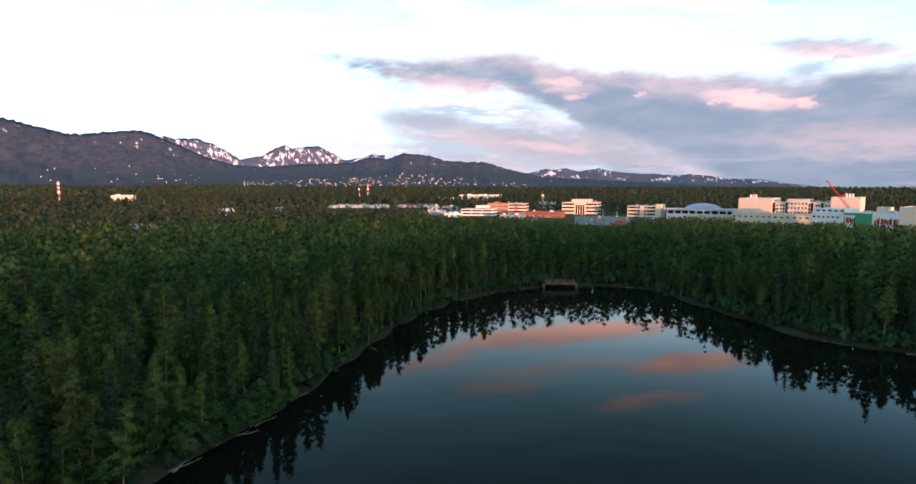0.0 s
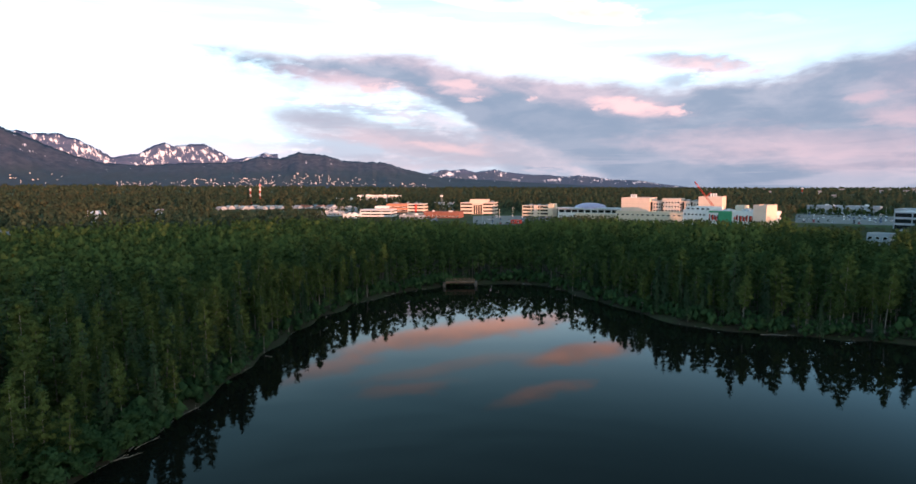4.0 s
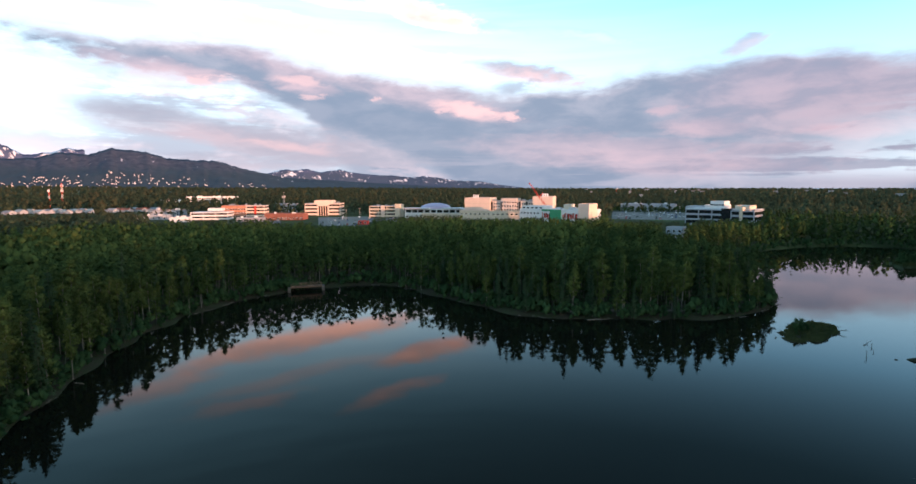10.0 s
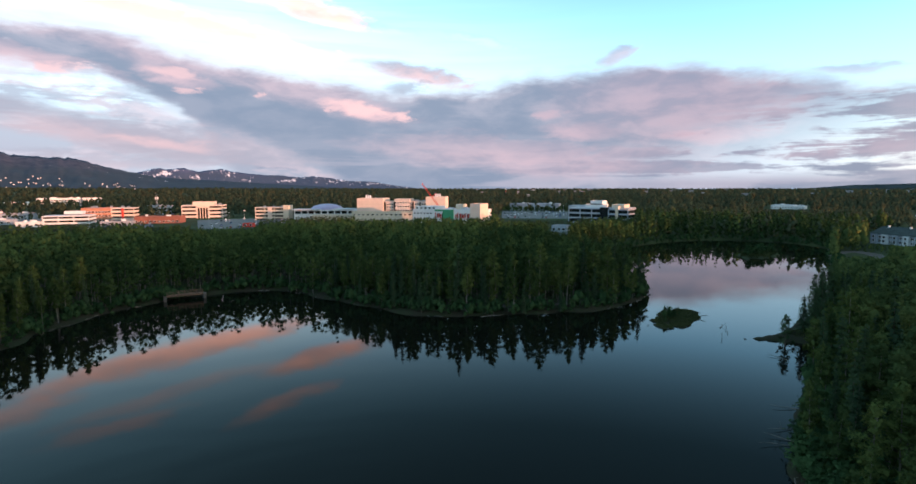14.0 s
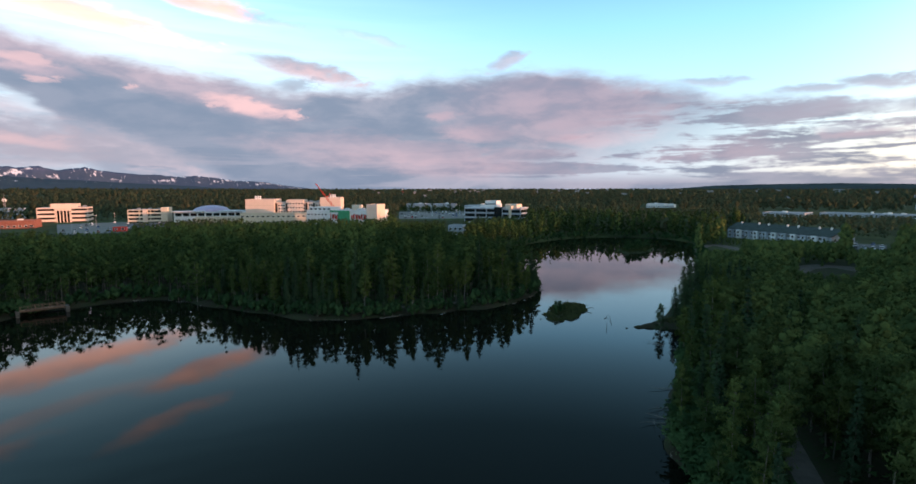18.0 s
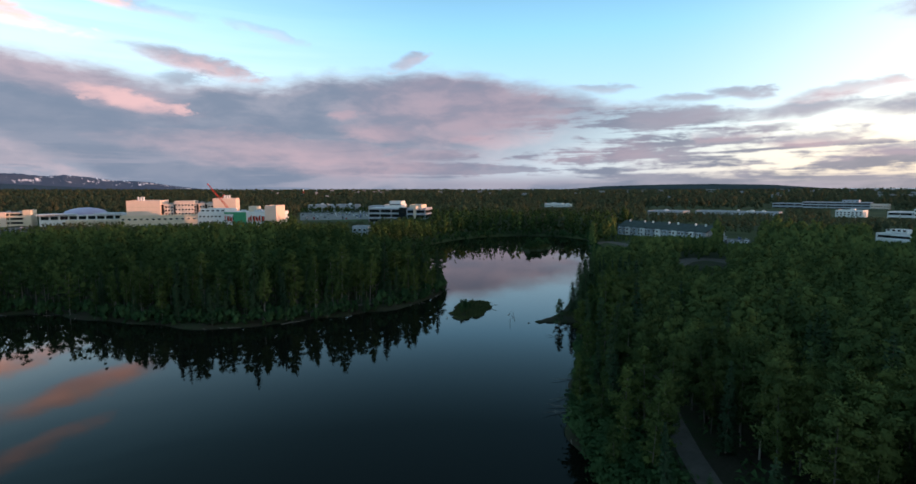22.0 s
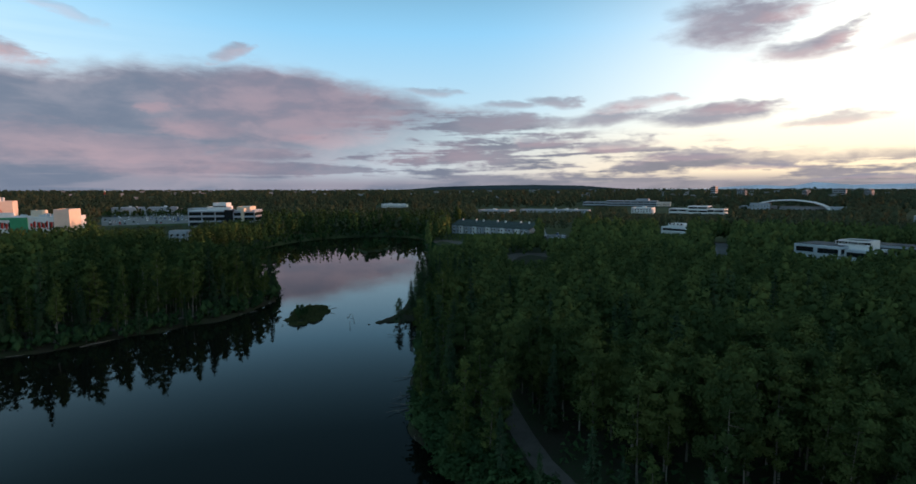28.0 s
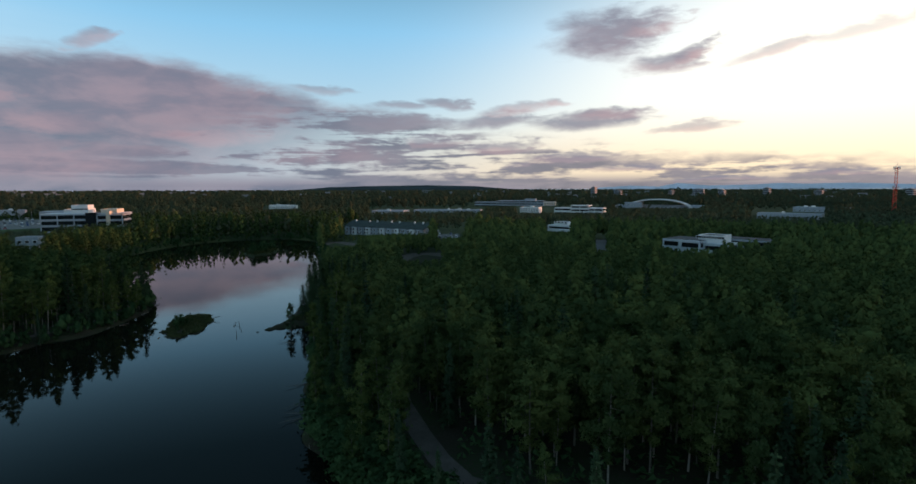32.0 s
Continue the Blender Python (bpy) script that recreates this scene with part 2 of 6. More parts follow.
sun = new("sun", bpy.data.lights.new("sun", "SUN"))
sun.data.energy, sun.data.angle, sun.data.color = 2.6, radians(0.6), (1.0, 0.45, 0.28)
sa, se = radians(SUN_AZ), radians(SUN_EL)
sun.matrix_world = look((0, 0, 300), (-300 * math.sin(sa) * math.cos(se), -300 * math.cos(sa) * math.cos(se), 300 - 300 * math.sin(se)))

# ---- materials ----
def surface(name, colour, rough=0.8, metal=0.0, vary=0.25, scale=0.4, bump=0.0, bump_scale=8.0, object_vary=0.0, spec=0.3):
    """A painted or mineral surface: colour with broad stains, fine grain and relief."""
    mt = bpy.data.materials.new(name)
    mt.use_nodes = True
    n = Net(mt.node_tree)
    b = mt.node_tree.nodes["Principled BSDF"]
    place = n.node("ShaderNodeNewGeometry").outputs["Position"]
    broad = n.noise(place, scale, 4.0, 0.6)
    grain = n.noise(place, scale * 14, 3.0, 0.6)
    f = n.math("ADD", n.math("MULTIPLY", broad, 0.7), n.math("MULTIPLY", grain, 0.3))
    if object_vary:
        f = n.math("ADD", f, n.math("MULTIPLY", n.math("SUBTRACT", n.node("ShaderNodeObjectInfo").outputs["Random"], 0.5), object_vary))
    dark = tuple(c * (1 - vary) for c in colour)
    light = tuple(min(1, c * (1 + vary)) for c in colour)
    n.put(b.inputs["Base Color"], n.mix(n.span(f, 0.3, 0.7), dark, light))
    b.inputs["Roughness"].default_value, b.inputs["Metallic"].default_value = rough, metal
    b.inputs["Specular IOR Level"].default_value = spec
    if bump:
        k = n.node("ShaderNodeBump")
        k.inputs["Strength"].default_value = bump
        n.put(k.inputs["Height"], n.noise(place, bump_scale, 4.0))
        n.put(b.inputs["Normal"], k.outputs[0])
    return mt


def leaf_material(name, low, high, through_it=0.36, tree_scale=0.16, sun_tint=None):
    """Foliage: light passes through, every leaf and every tree differs a little."""
    mt = bpy.data.materials.new(name)
    mt.use_nodes = True
    n = Net(mt.node_tree)
    mt.node_tree.nodes.clear()
    geo = n.node("ShaderNodeNewGeometry")
    tree = n.noise(geo.outputs["Position"], tree_scale, 2.0, 0.6)
    f = n.math("ADD", n.math("MULTIPLY", tree, 0.88), n.math("MULTIPLY", geo.outputs["Random Per Island"], 0.12))
    f = n.math("ADD", f, n.math("MULTIPLY", n.math("SUBTRACT", n.node("ShaderNodeObjectInfo").outputs["Random"], 0.5), 0.34))
    # Leaf-cluster texture, plus shade of the gaps between leaves as darker colour.
    grain = n.noise(geo.outputs["Position"], 4.2, 3.0, 0.6)
    f = n.math("ADD", f, n.math("MULTIPLY_ADD", grain, 0.5, -0.25))
    tone = n.node("ShaderNodeAttribute")
    tone.attribute_name = "tone"
    f = n.math("ADD", f, n.math("MULTIPLY", tone.outputs["Fac"], 0.34))
    col = n.mix(n.span(f, 0.30, 0.72), low, high)
    if sun_tint:
        col = n.mix(n.math("MULTIPLY", n.span(n.noise(geo.outputs["Position"], 0.012, 3.0), 0.45, 0.65), 0.6), col, sun_tint)
    d, t, m, o = (n.node(k) for k in ("ShaderNodeBsdfDiffuse", "ShaderNodeBsdfTranslucent", "ShaderNodeMixShader", "ShaderNodeOutputMaterial"))
    n.put(d.inputs["Color"], col)
    n.put(t.inputs["Color"], col)
    m.inputs[0].default_value = through_it
    n.put(m.inputs[1], d.outputs[0])
    n.put(m.inputs[2], t.outputs[0])
    n.put(o.inputs[0], m.outputs[0])
    return mt


def glass_material(name, colour, rough=0.08):
    mt = bpy.data.materials.new(name)
    mt.use_nodes = True
    b = mt.node_tree.nodes["Principled BSDF"]
    b.inputs["Base Color"].default_value = (*colour, 1)
    b.inputs["Roughness"].default_value = rough
    b.inputs["Specular IOR Level"].default_value = 0.7
    return mt


BIRCH = leaf_material("birch_leaves", (0.038, 0.063, 0.023), (0.092, 0.124, 0.037), 0.16)
POPLAR = leaf_material("poplar_leaves", (0.041, 0.064, 0.024), (0.092, 0.118, 0.037), 0.15, 0.2)
SPRUCE = leaf_material("spruce_needles", (0.029, 0.050, 0.027), (0.052, 0.082, 0.039), 0.1)
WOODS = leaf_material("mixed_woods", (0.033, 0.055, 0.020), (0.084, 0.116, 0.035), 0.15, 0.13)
# Paler copy for distance; its olive-brown tint stands in for low sunlight.
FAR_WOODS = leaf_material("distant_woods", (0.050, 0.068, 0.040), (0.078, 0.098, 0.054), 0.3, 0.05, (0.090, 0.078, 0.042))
SHRUB = leaf_material("shrub_leaves", (0.024, 0.050, 0.021), (0.048, 0.088, 0.034), 0.25, 0.3)
GRASS = leaf_material("grass_blades", (0.038, 0.050, 0.020), (0.070, 0.080, 0.034), 0.2, 0.3)
BARK = surface("pale_bark", (0.15, 0.135, 0.115), 0.9, vary=0.4, scale=1.2, object_vary=0.5)
DARK_BARK = surface("spruce_bark", (0.10, 0.08, 0.065), 0.95, vary=0.35, scale=1.5)
DEADWOOD = surface("weathered_wood", (0.155, 0.14, 0.12), 0.9, vary=0.35, scale=1.5)
DIRT = surface("gravel_path", (0.072, 0.063, 0.052), 0.95, vary=0.3, scale=0.5, bump=0.4, bump_scale=5)
ASPHALT = surface("asphalt", (0.085, 0.088, 0.092), 0.85, vary=0.25, scale=0.08)
LOT = surface("pale_worn_asphalt", (0.13, 0.13, 0.122), 0.85, vary=0.2, scale=0.06)
TAN = surface("tan_concrete_wall", (0.56, 0.47, 0.36), 0.85, vary=0.08, scale=0.12)
CREAM = surface("cream_concrete_wall", (0.64, 0.50, 0.41), 0.85, vary=0.07, scale=0.1)
WHITE = surface("white_painted_wall", (0.62, 0.61, 0.60), 0.75, vary=0.06, scale=0.15)
# White wall in shade: the blue-grey dimming is in the base colour.
SHADED_WHITE = surface("shaded_white_wall", (0.44, 0.47, 0.50), 0.8, vary=0.1, scale=0.15)
PALE = surface("pale_grey_wall", (0.31, 0.335, 0.37), 0.8, vary=0.08, scale=0.15)
BRICK = surface("orange_brick_wall", (0.42, 0.19, 0.12), 0.9, vary=0.15, scale=0.4)
DARKBRICK = surface("dark_red_brick", (0.22, 0.085, 0.06), 0.9, vary=0.2, scale=0.4)
GREY = surface("grey_roofing", (0.24, 0.25, 0.27), 0.85, vary=0.2, scale=0.12)
DARKROOF = surface("dark_green_shingles", (0.050, 0.064, 0.060), 0.95, vary=0.25, scale=0.5, spec=0.1)
WHITEROOF = surface("white_membrane_roof", (0.50, 0.52, 0.54), 0.7, vary=0.1, scale=0.08)
LILAC = surface("lilac_metal_dome", (0.42, 0.36, 0.48), 0.5, 0.3, vary=0.08, scale=0.1)
REDPANEL = surface("red_cladding", (0.50, 0.045, 0.03), 0.6, vary=0.1)
GREENPANEL = surface("green_cladding", (0.03, 0.22, 0.11), 0.6, vary=0.1)
REDSTEEL = surface("red_painted_steel", (0.52, 0.05, 0.03), 0.55, 0.1, vary=0.15)
WHITESTEEL = surface("white_painted_steel", (0.7, 0.68, 0.66), 0.55, 0.1, vary=0.1)
STEEL = surface("galvanised_steel", (0.32, 0.33, 0.34), 0.5, 0.7, vary=0.15)
ROOFRED = surface("rust_red_roofing", (0.30, 0.10, 0.065), 0.9, vary=0.2)
GLASS = glass_material("dark_window_glass", (0.012, 0.016, 0.02))
TYRE = surface("tyre_rubber", (0.02, 0.02, 0.02), 0.9)
CAR_PAINTS = [surface("car_paint_" + k, c, 0.3, vary=0.03, spec=0.5) for k, c in (("white", (0.7, 0.7, 0.7)), ("silver", (0.4, 0.41, 0.43)), ("red", (0.35, 0.03, 0.03)), ("blue", (0.04, 0.08, 0.2)), ("black", (0.02, 0.02, 0.022)))]
TAR = surface("dark_roofing_felt", (0.055, 0.060, 0.066), 0.9, vary=0.25, scale=0.2)
STONE = surface("shore_stones", (0.09, 0.08, 0.07), 0.9, vary=0.4, scale=1.0)

# Lake water: a dark, nearly still mirror.
WATER = bpy.data.materials.new("lake_water")
WATER.use_nodes = True
n = Net(WATER.node_tree)
b = WATER.node_tree.nodes["Principled BSDF"]
place = n.node("ShaderNodeNewGeometry").outputs["Position"]
WATER.node_tree.nodes.remove(b)
k = n.node("ShaderNodeBump")
k.inputs["Strength"].default_value, k.inputs["Distance"].default_value = 0.075, 0.03
n.put(k.inputs["Height"], n.noise(place, 0.9, 3.0))
deep, gloss, both, fres = (n.node(i) for i in ("ShaderNodeBsdfDiffuse", "ShaderNodeBsdfGlossy", "ShaderNodeMixShader", "ShaderNodeFresnel"))
n.put(deep.inputs["Color"], n.mix(n.noise(place, 0.02, 3.0), (0.0038, 0.0046, 0.0032), (0.0046, 0.0054, 0.0038)))
gloss.inputs["Roughness"].default_value = 0.014
gloss.inputs["Color"].default_value = (1, 1, 1, 1)
n.put(gloss.inputs["Normal"], k.outputs[0])
fres.inputs["IOR"].default_value = 1.17
n.put(fres.inputs["Normal"], k.outputs[0])
n.put(both.inputs[0], n.math("MULTIPLY", fres.outputs[0], n.span(fres.outputs[0], 0.02, 0.20, 0.70, 1.35)))
n.put(both.inputs[1], deep.outputs[0])
n.put(both.inputs[2], gloss.outputs[0])
n.put(WATER.node_tree.nodes["Material Output"].inputs[0], both.outputs[0])

# Forest floor and distant land.
SOIL = bpy.data.materials.new("forest_floor")
SOIL.use_nodes = True
n = Net(SOIL.node_tree)
b = SOIL.node_tree.nodes["Principled BSDF"]
place = n.node("ShaderNodeNewGeometry").outputs["Position"]
moss = n.mix(n.span(n.noise(place, 0.15, 5.0), 0.35, 0.65), (0.027, 0.025, 0.016), (0.023, 0.034, 0.014))
moss = n.mix(n.span(n.noise(place, 2.5, 4.0), 0.4, 0.7), moss, (0.034, 0.029, 0.021))
wood = n.mix(n.span(n.noise(place, 0.03, 5.0), 0.35, 0.65), (0.026, 0.040, 0.016), (0.050, 0.066, 0.024))
away = n.node("ShaderNodeVectorMath", operation="LENGTH")
n.put(away.inputs[0], place)
n.put(b.inputs["Base Color"], n.mix(n.span(away.outputs["Value"], 200.0, 320.0), moss, wood))
b.inputs["Roughness"].default_value = 1.0
b.inputs["Specular IOR Level"].default_value = 0.1
k = n.node("ShaderNodeBump")
k.inputs["Strength"].default_value = 0.6
n.put(k.inputs["Height"], n.noise(place, 1.5, 5.0))
n.put(b.inputs["Normal"], k.outputs[0])

# Mountains: bare rock above, dark woods below, old snow in gullies; blue haze is put into the colours.
def mountain_material(name, dark, light, low, low2):
    mt = bpy.data.materials.new(name)
    mt.use_nodes = True
    n = Net(mt.node_tree)
    b = mt.node_tree.nodes["Principled BSDF"]
    geo = n.node("ShaderNodeNewGeometry")
    place = geo.outputs["Position"]
    sep = n.node("ShaderNodeSeparateXYZ")
    n.put(sep.inputs[0], place)
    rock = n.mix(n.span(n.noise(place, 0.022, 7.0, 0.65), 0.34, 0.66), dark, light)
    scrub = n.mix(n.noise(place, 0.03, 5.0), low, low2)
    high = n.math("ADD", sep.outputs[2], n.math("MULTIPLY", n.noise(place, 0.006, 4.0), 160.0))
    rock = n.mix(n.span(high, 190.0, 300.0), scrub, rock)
    lean = n.node("ShaderNodeAttribute")
    lean.attribute_name = "rise"
    round_it = n.math("MULTIPLY", n.math("ARCTAN2", sep.outputs[0], sep.outputs[1]), 250.0)
    gully = n.noise(n.vec(n.math("ADD", round_it, n.math("MULTIPLY", lean.outputs["Fac"], 5.0)), n.math("MULTIPLY", lean.outputs["Fac"], 9.0), 0.0), 1.0, 6.0, 0.66)
    attr = n.node("ShaderNodeAttribute")
    attr.attribute_name = "snowfall"
    rise = n.node("ShaderNodeAttribute")
    rise.attribute_name = "rise"
    snow = n.math("MULTIPLY", n.span(n.math("ADD", n.math("MULTIPLY_ADD", n.noise(place, 0.011, 7.0, 0.62), 0.56, n.math("MULTIPLY", gully, 0.44)), n.math("MULTIPLY", attr.outputs["Fac"], 0.30)), 0.685, 0.715), n.span(n.math("ADD", n.math("MULTIPLY_ADD", gully, 0.4, rise.outputs["Fac"]), n.math("MULTIPLY", attr.outputs["Fac"], 0.35)), 1.06, 1.2))
    n.put(b.inputs["Base Color"], n.mix(snow, rock, (0.72, 0.70, 0.74)))
    b.inputs["Roughness"].default_value = 0.95
    b.inputs["Specular IOR Level"].default_value = 0.1
    return mt


# Rock and scrub both carry the blue of distance haze in their base colours.
HAZY_ROCK = mountain_material("hazed_rock_and_snow", (0.034, 0.050, 0.076), (0.068, 0.076, 0.106), (0.030, 0.050, 0.068), (0.042, 0.062, 0.082))
HAZY_FAR_ROCK = mountain_material("hazed_distant_rock_and_snow", (0.055, 0.080, 0.145), (0.085, 0.105, 0.170), (0.05, 0.075, 0.12), (0.06, 0.085, 0.13))
# Far hills paled nearly to sky colour: the haze is painted in.
FAINT = surface("haze_pale_hills", (0.62, 0.62, 0.68), 1.0, vary=0.12, scale=0.004, spec=0.0)
WOODED = surface("dark_wooded_hills", (0.045, 0.058, 0.060), 1.0, vary=0.25, scale=0.006, spec=0.0)
MEADOW = surface("mown_grass", (0.055, 0.085, 0.030), 1.0, vary=0.3, scale=0.05, spec=0.05)

# ---- plan ----
def polar(az, d, z=0.0):
    """A place by compass angle from the first view and distance."""
    return Vector((d * math.sin(radians(az)), d * math.cos(radians(az)), z))


WEST_SHORE = [(-45, 18), (-39, 42), (-32.5, 58), (-29.5, 66), (-27.5, 71), (-24, 81), (-20, 97), (-14.5, 120), (-5, 143), (7, 159), (20, 168), (33, 173)]
NORTH_SHORE = [(51, 172), (60, 165), (66, 141), (70, 124), (75, 111), (84, 103), (92, 98), (108, 89), (122, 86), (137, 88.5), (149, 95), (156, 103), (166, 130)]
ARM = [(196, 158), (241, 168), (286, 172), (320, 160), (336, 132), (322, 104), (287, 90), (249, 77), (202, 62), (168, 52), (148, 45), (134, 41)]
EAST_SHORE = [(113, 37), (101, 34), (94, 31), (80, 27), (69, 23.5), (60, 19), (54, 14), (47, 4), (42, -12), (30, -36), (0, -52), (-32, -36), (-46, -6)]


def rounded(points, steps=6):
    """A smooth closed line through the points."""
    out, k = [], len(points)
    for i in range(k):
        p = [np.array(points[(i + j) % k], float) for j in (-1, 0, 1, 2)]
        for s in range(steps):
            t = s / steps
            out.append(0.5 * (2 * p[1] + (p[2] - p[0]) * t + (2 * p[0] - 5 * p[1] + 4 * p[2] - p[3]) * t * t + (3 * p[1] - p[0] - 3 * p[2] + p[3]) * t**3))
    return np.array(out)


LAKE = rounded(WEST_SHORE + NORTH_SHORE + ARM + EAST_SHORE)
rng = np.random.default_rng(7)


def shore_distance(p):
    """Metres to the shore, positive on land, for rows of x, y."""
    p = np.asarray(p, float)
    if len(p) < 60:
        a, b = LAKE, np.roll(LAKE, -1, 0)
        e, q = b - a, p[:, None, :] - a
        t = ((q * e).sum(2) / (e * e).sum(1)).clip(0, 1)
        d = np.sqrt(((q - t[..., None] * e) ** 2).sum(2).min(1))
        hits = ((a[:, 1] > p[:, 1:]) != (b[:, 1] > p[:, 1:])) & (p[:, :1] < e[:, 0] * (p[:, 1:] - a[:, 1]) / (e[:, 1] + 1e-12) + a[:, 0])
        return np.where(hits.sum(1) % 2 == 1, -d, d)
    best, inside = np.full(len(p), 1e9), np.zeros(len(p), bool)
    for a, b in zip(LAKE, np.roll(LAKE, -1, 0)):
        e = b - a
        t = (((p - a) @ e) / (e @ e)).clip(0, 1)
        best = np.minimum(best, ((p - a - t[:, None] * e) ** 2).sum(1))
        cross = ((a[1] > p[:, 1]) != (b[1] > p[:, 1])) & (p[:, 0] < (b[0] - a[0]) * (p[:, 1] - a[1]) / (b[1] - a[1] + 1e-12) + a[0])
        inside ^= cross
    d = np.sqrt(best)
    return np.where(inside, -d, d)


ISLETS = [(121.8, 69.5, 11.5, 4.6, 0.3, 0.20), (266.0, 112.0, 17.0, 7.0, 0.2, 0.8)]


def waves(p, wavelength, seed):
    """Smooth uneven ground, about -1 to 1."""
    r = np.random.default_rng(seed)
    out = np.zeros(len(p))
    for _ in range(7):
        a, f = r.uniform(0, 2 * math.pi), r.uniform(0.6, 1.7) * 2 * math.pi / wavelength
        out += np.sin(p[:, 0] * f * math.cos(a) + p[:, 1] * f * math.sin(a) + r.uniform(0, 7))
    return out / 3.5


def land_height(p):
    p = np.asarray(p, float)
    sd = np.where((np.abs(p[:, 0]) < 420) & (np.abs(p[:, 1]) < 320), 0.0, 300.0)
    near = sd == 0
    sd[near] = shore_distance(p[near])
    sd = sd + 1.1 * waves(p, 14, 3) * np.exp(-(sd / 12) ** 2)
    z = np.where(sd > 0, 1.1 * (1 - np.exp(-sd / 2.0)) + 0.8 * np.clip(sd / 60, 0, 1), -2.0 * (1 - np.exp(sd / 5.0)))
    # the bare spit on the east shore
    a, b = np.array([134.0, 38.0]), np.array([115.6, 50.8])
    t = (((p - a) @ (b - a)) / ((b - a) @ (b - a))).clip(0, 1)
    off = np.sqrt(((p - a - t[:, None] * (b - a)) ** 2).sum(1))
    z = np.maximum(z, (2.4 * (1 - t) + 0.35) - off / (0.5 + 4.6 * (1 - t)) * 0.9 - 0.1)
    for x, y, rx, ry, tilt, top in ISLETS:
        c, s = math.cos(tilt), math.sin(tilt)
        u, v = (p[:, 0] - x) * c + (p[:, 1] - y) * s, -(p[:, 0] - x) * s + (p[:, 1] - y) * c
        q = 1 - (u / rx) ** 2 - (v / ry) ** 2 + 0.62 * waves(p, 4.2, 5)
        z = np.maximum(z, np.where(q > -0.6, top * np.clip(q, -0.6, 0.45) / 0.45, -9))
    d = np.hypot(p[:, 0], p[:, 1])
    az = np.degrees(np.arctan2(p[:, 0], p[:, 1]))
    far = np.clip((d - 500) / 4400, 0, 1)
    z = z + waves(p, 260, 9) * 0.5 * np.clip((d - 250) / 500, 0, 1)
    rise = np.interp(az, [-180, -60, -45, -20, 0, 20, 40, 60, 100, 128, 180], [30, 60, 75, 60, 45, 26, 12, 6, 2, 0, 20])
    z = z + rise * far**1.3 + waves(p, 900, 11) * 4.0 * far
    # unseen wooded hill, added to the north-west to keep the evening sun off the lake
    sa = radians(SUN_AZ)
    s, q = -(p[:, 0] * math.sin(sa) + p[:, 1] * math.cos(sa)), p[:, 0] * math.cos(sa) * -1 + p[:, 1] * math.sin(sa)
    z = z + 46 * np.exp(-((s + 820) / 130) ** 2) * np.clip((300 - q) / 90, 0, 1) * np.clip((q + 1400) / 200, 0, 1)
    return z


def mesh_object(name, verts, faces, material, parent=None, label="", smooth=False):
    me = bpy.data.meshes.new(name)
    verts = np.asarray(verts, np.float32)
    faces = np.asarray(faces, np.int32)
    me.vertices.add(len(verts))
    me.vertices.foreach_set("co", verts.ravel())
    k = faces.shape[1]
    me.loops.add(faces.size)
    me.loops.foreach_set("vertex_index", faces.ravel())
    me.polygons.add(len(faces))
    me.polygons.foreach_set("loop_start", np.arange(0, faces.size, k, dtype=np.int32))
    me.polygons.foreach_set("loop_total", np.full(len(faces), k, np.int32))
    me.polygons.foreach_set("use_smooth", np.full(len(faces), smooth))
    me.update(calc_edges=True)
    me.materials.append(material)
    ob = new(name, me)
    ob.parent = parent
    if label:
        tagged(ob, label)
    return ob


def grid_faces(rows, cols, wrap=False):
    i, j = np.meshgrid(np.arange(rows - 1), np.arange(cols if wrap else cols - 1), indexing="ij")
    j2 = (j + 1) % cols
    return np.stack([i * cols + j, i * cols + j2, (i + 1) * cols + j2, (i + 1) * cols + j], -1).reshape(-1, 4)


# Ground: one sheet from the lake bed to the horizon.
angles = np.radians(np.concatenate([np.arange(-52, 135, 0.4), np.arange(135, 308, 3.0)]))
radii = np.concatenate([np.linspace(1, 42, 10), np.arange(44, 196, 1.5), np.geomspace(196, 420, 40)[1:], np.geomspace(420, 4900, 46)[1:]])
gx, gy = radii[:, None] * np.sin(angles), radii[:, None] * np.cos(angles)
flat = np.stack([gx.ravel(), gy.ravel()], 1)
ground = mesh_object("ground", np.column_stack([flat, land_height(flat)]), grid_faces(len(radii), len(angles), True)[:, ::-1], SOIL, smooth=True)
tagged(ground, "dark mossy forest floor and open land round the lake", "ground", kind="structure")

# Lake surface.
wx, wy = np.meshgrid(np.linspace(-60, 350, 42), np.linspace(-70, 190, 27))
lake = mesh_object("water", np.column_stack([wx.ravel(), wy.ravel(), np.zeros(wx.size)]), grid_faces(27, 42), WATER)
tagged(lake, "still dark lake water mirroring the evening sky", "lake", kind="structure")

# Sea inlet along the western horizon.
ia = np.radians(np.arange(36, 130, 2.0))
iv = np.concatenate([np.stack([r * np.sin(ia), r * np.cos(ia), np.full(len(ia), z)], 1) for r, z in ((4300, 13.5), (4880, 16.5))])
SEA = surface("sea_inlet_water", (0.30, 0.36, 0.42), 0.35, vary=0.1, scale=0.003, spec=0.5)
inlet = mesh_object("inlet_water", iv, grid_faces(2, len(ia))[:, ::-1], SEA)
tagged(inlet, "pale strip of tidal sea inlet on the horizon", "sea", kind="structure")


# Mountain ranges, each a ridge with its spurs.
RANGES = {}


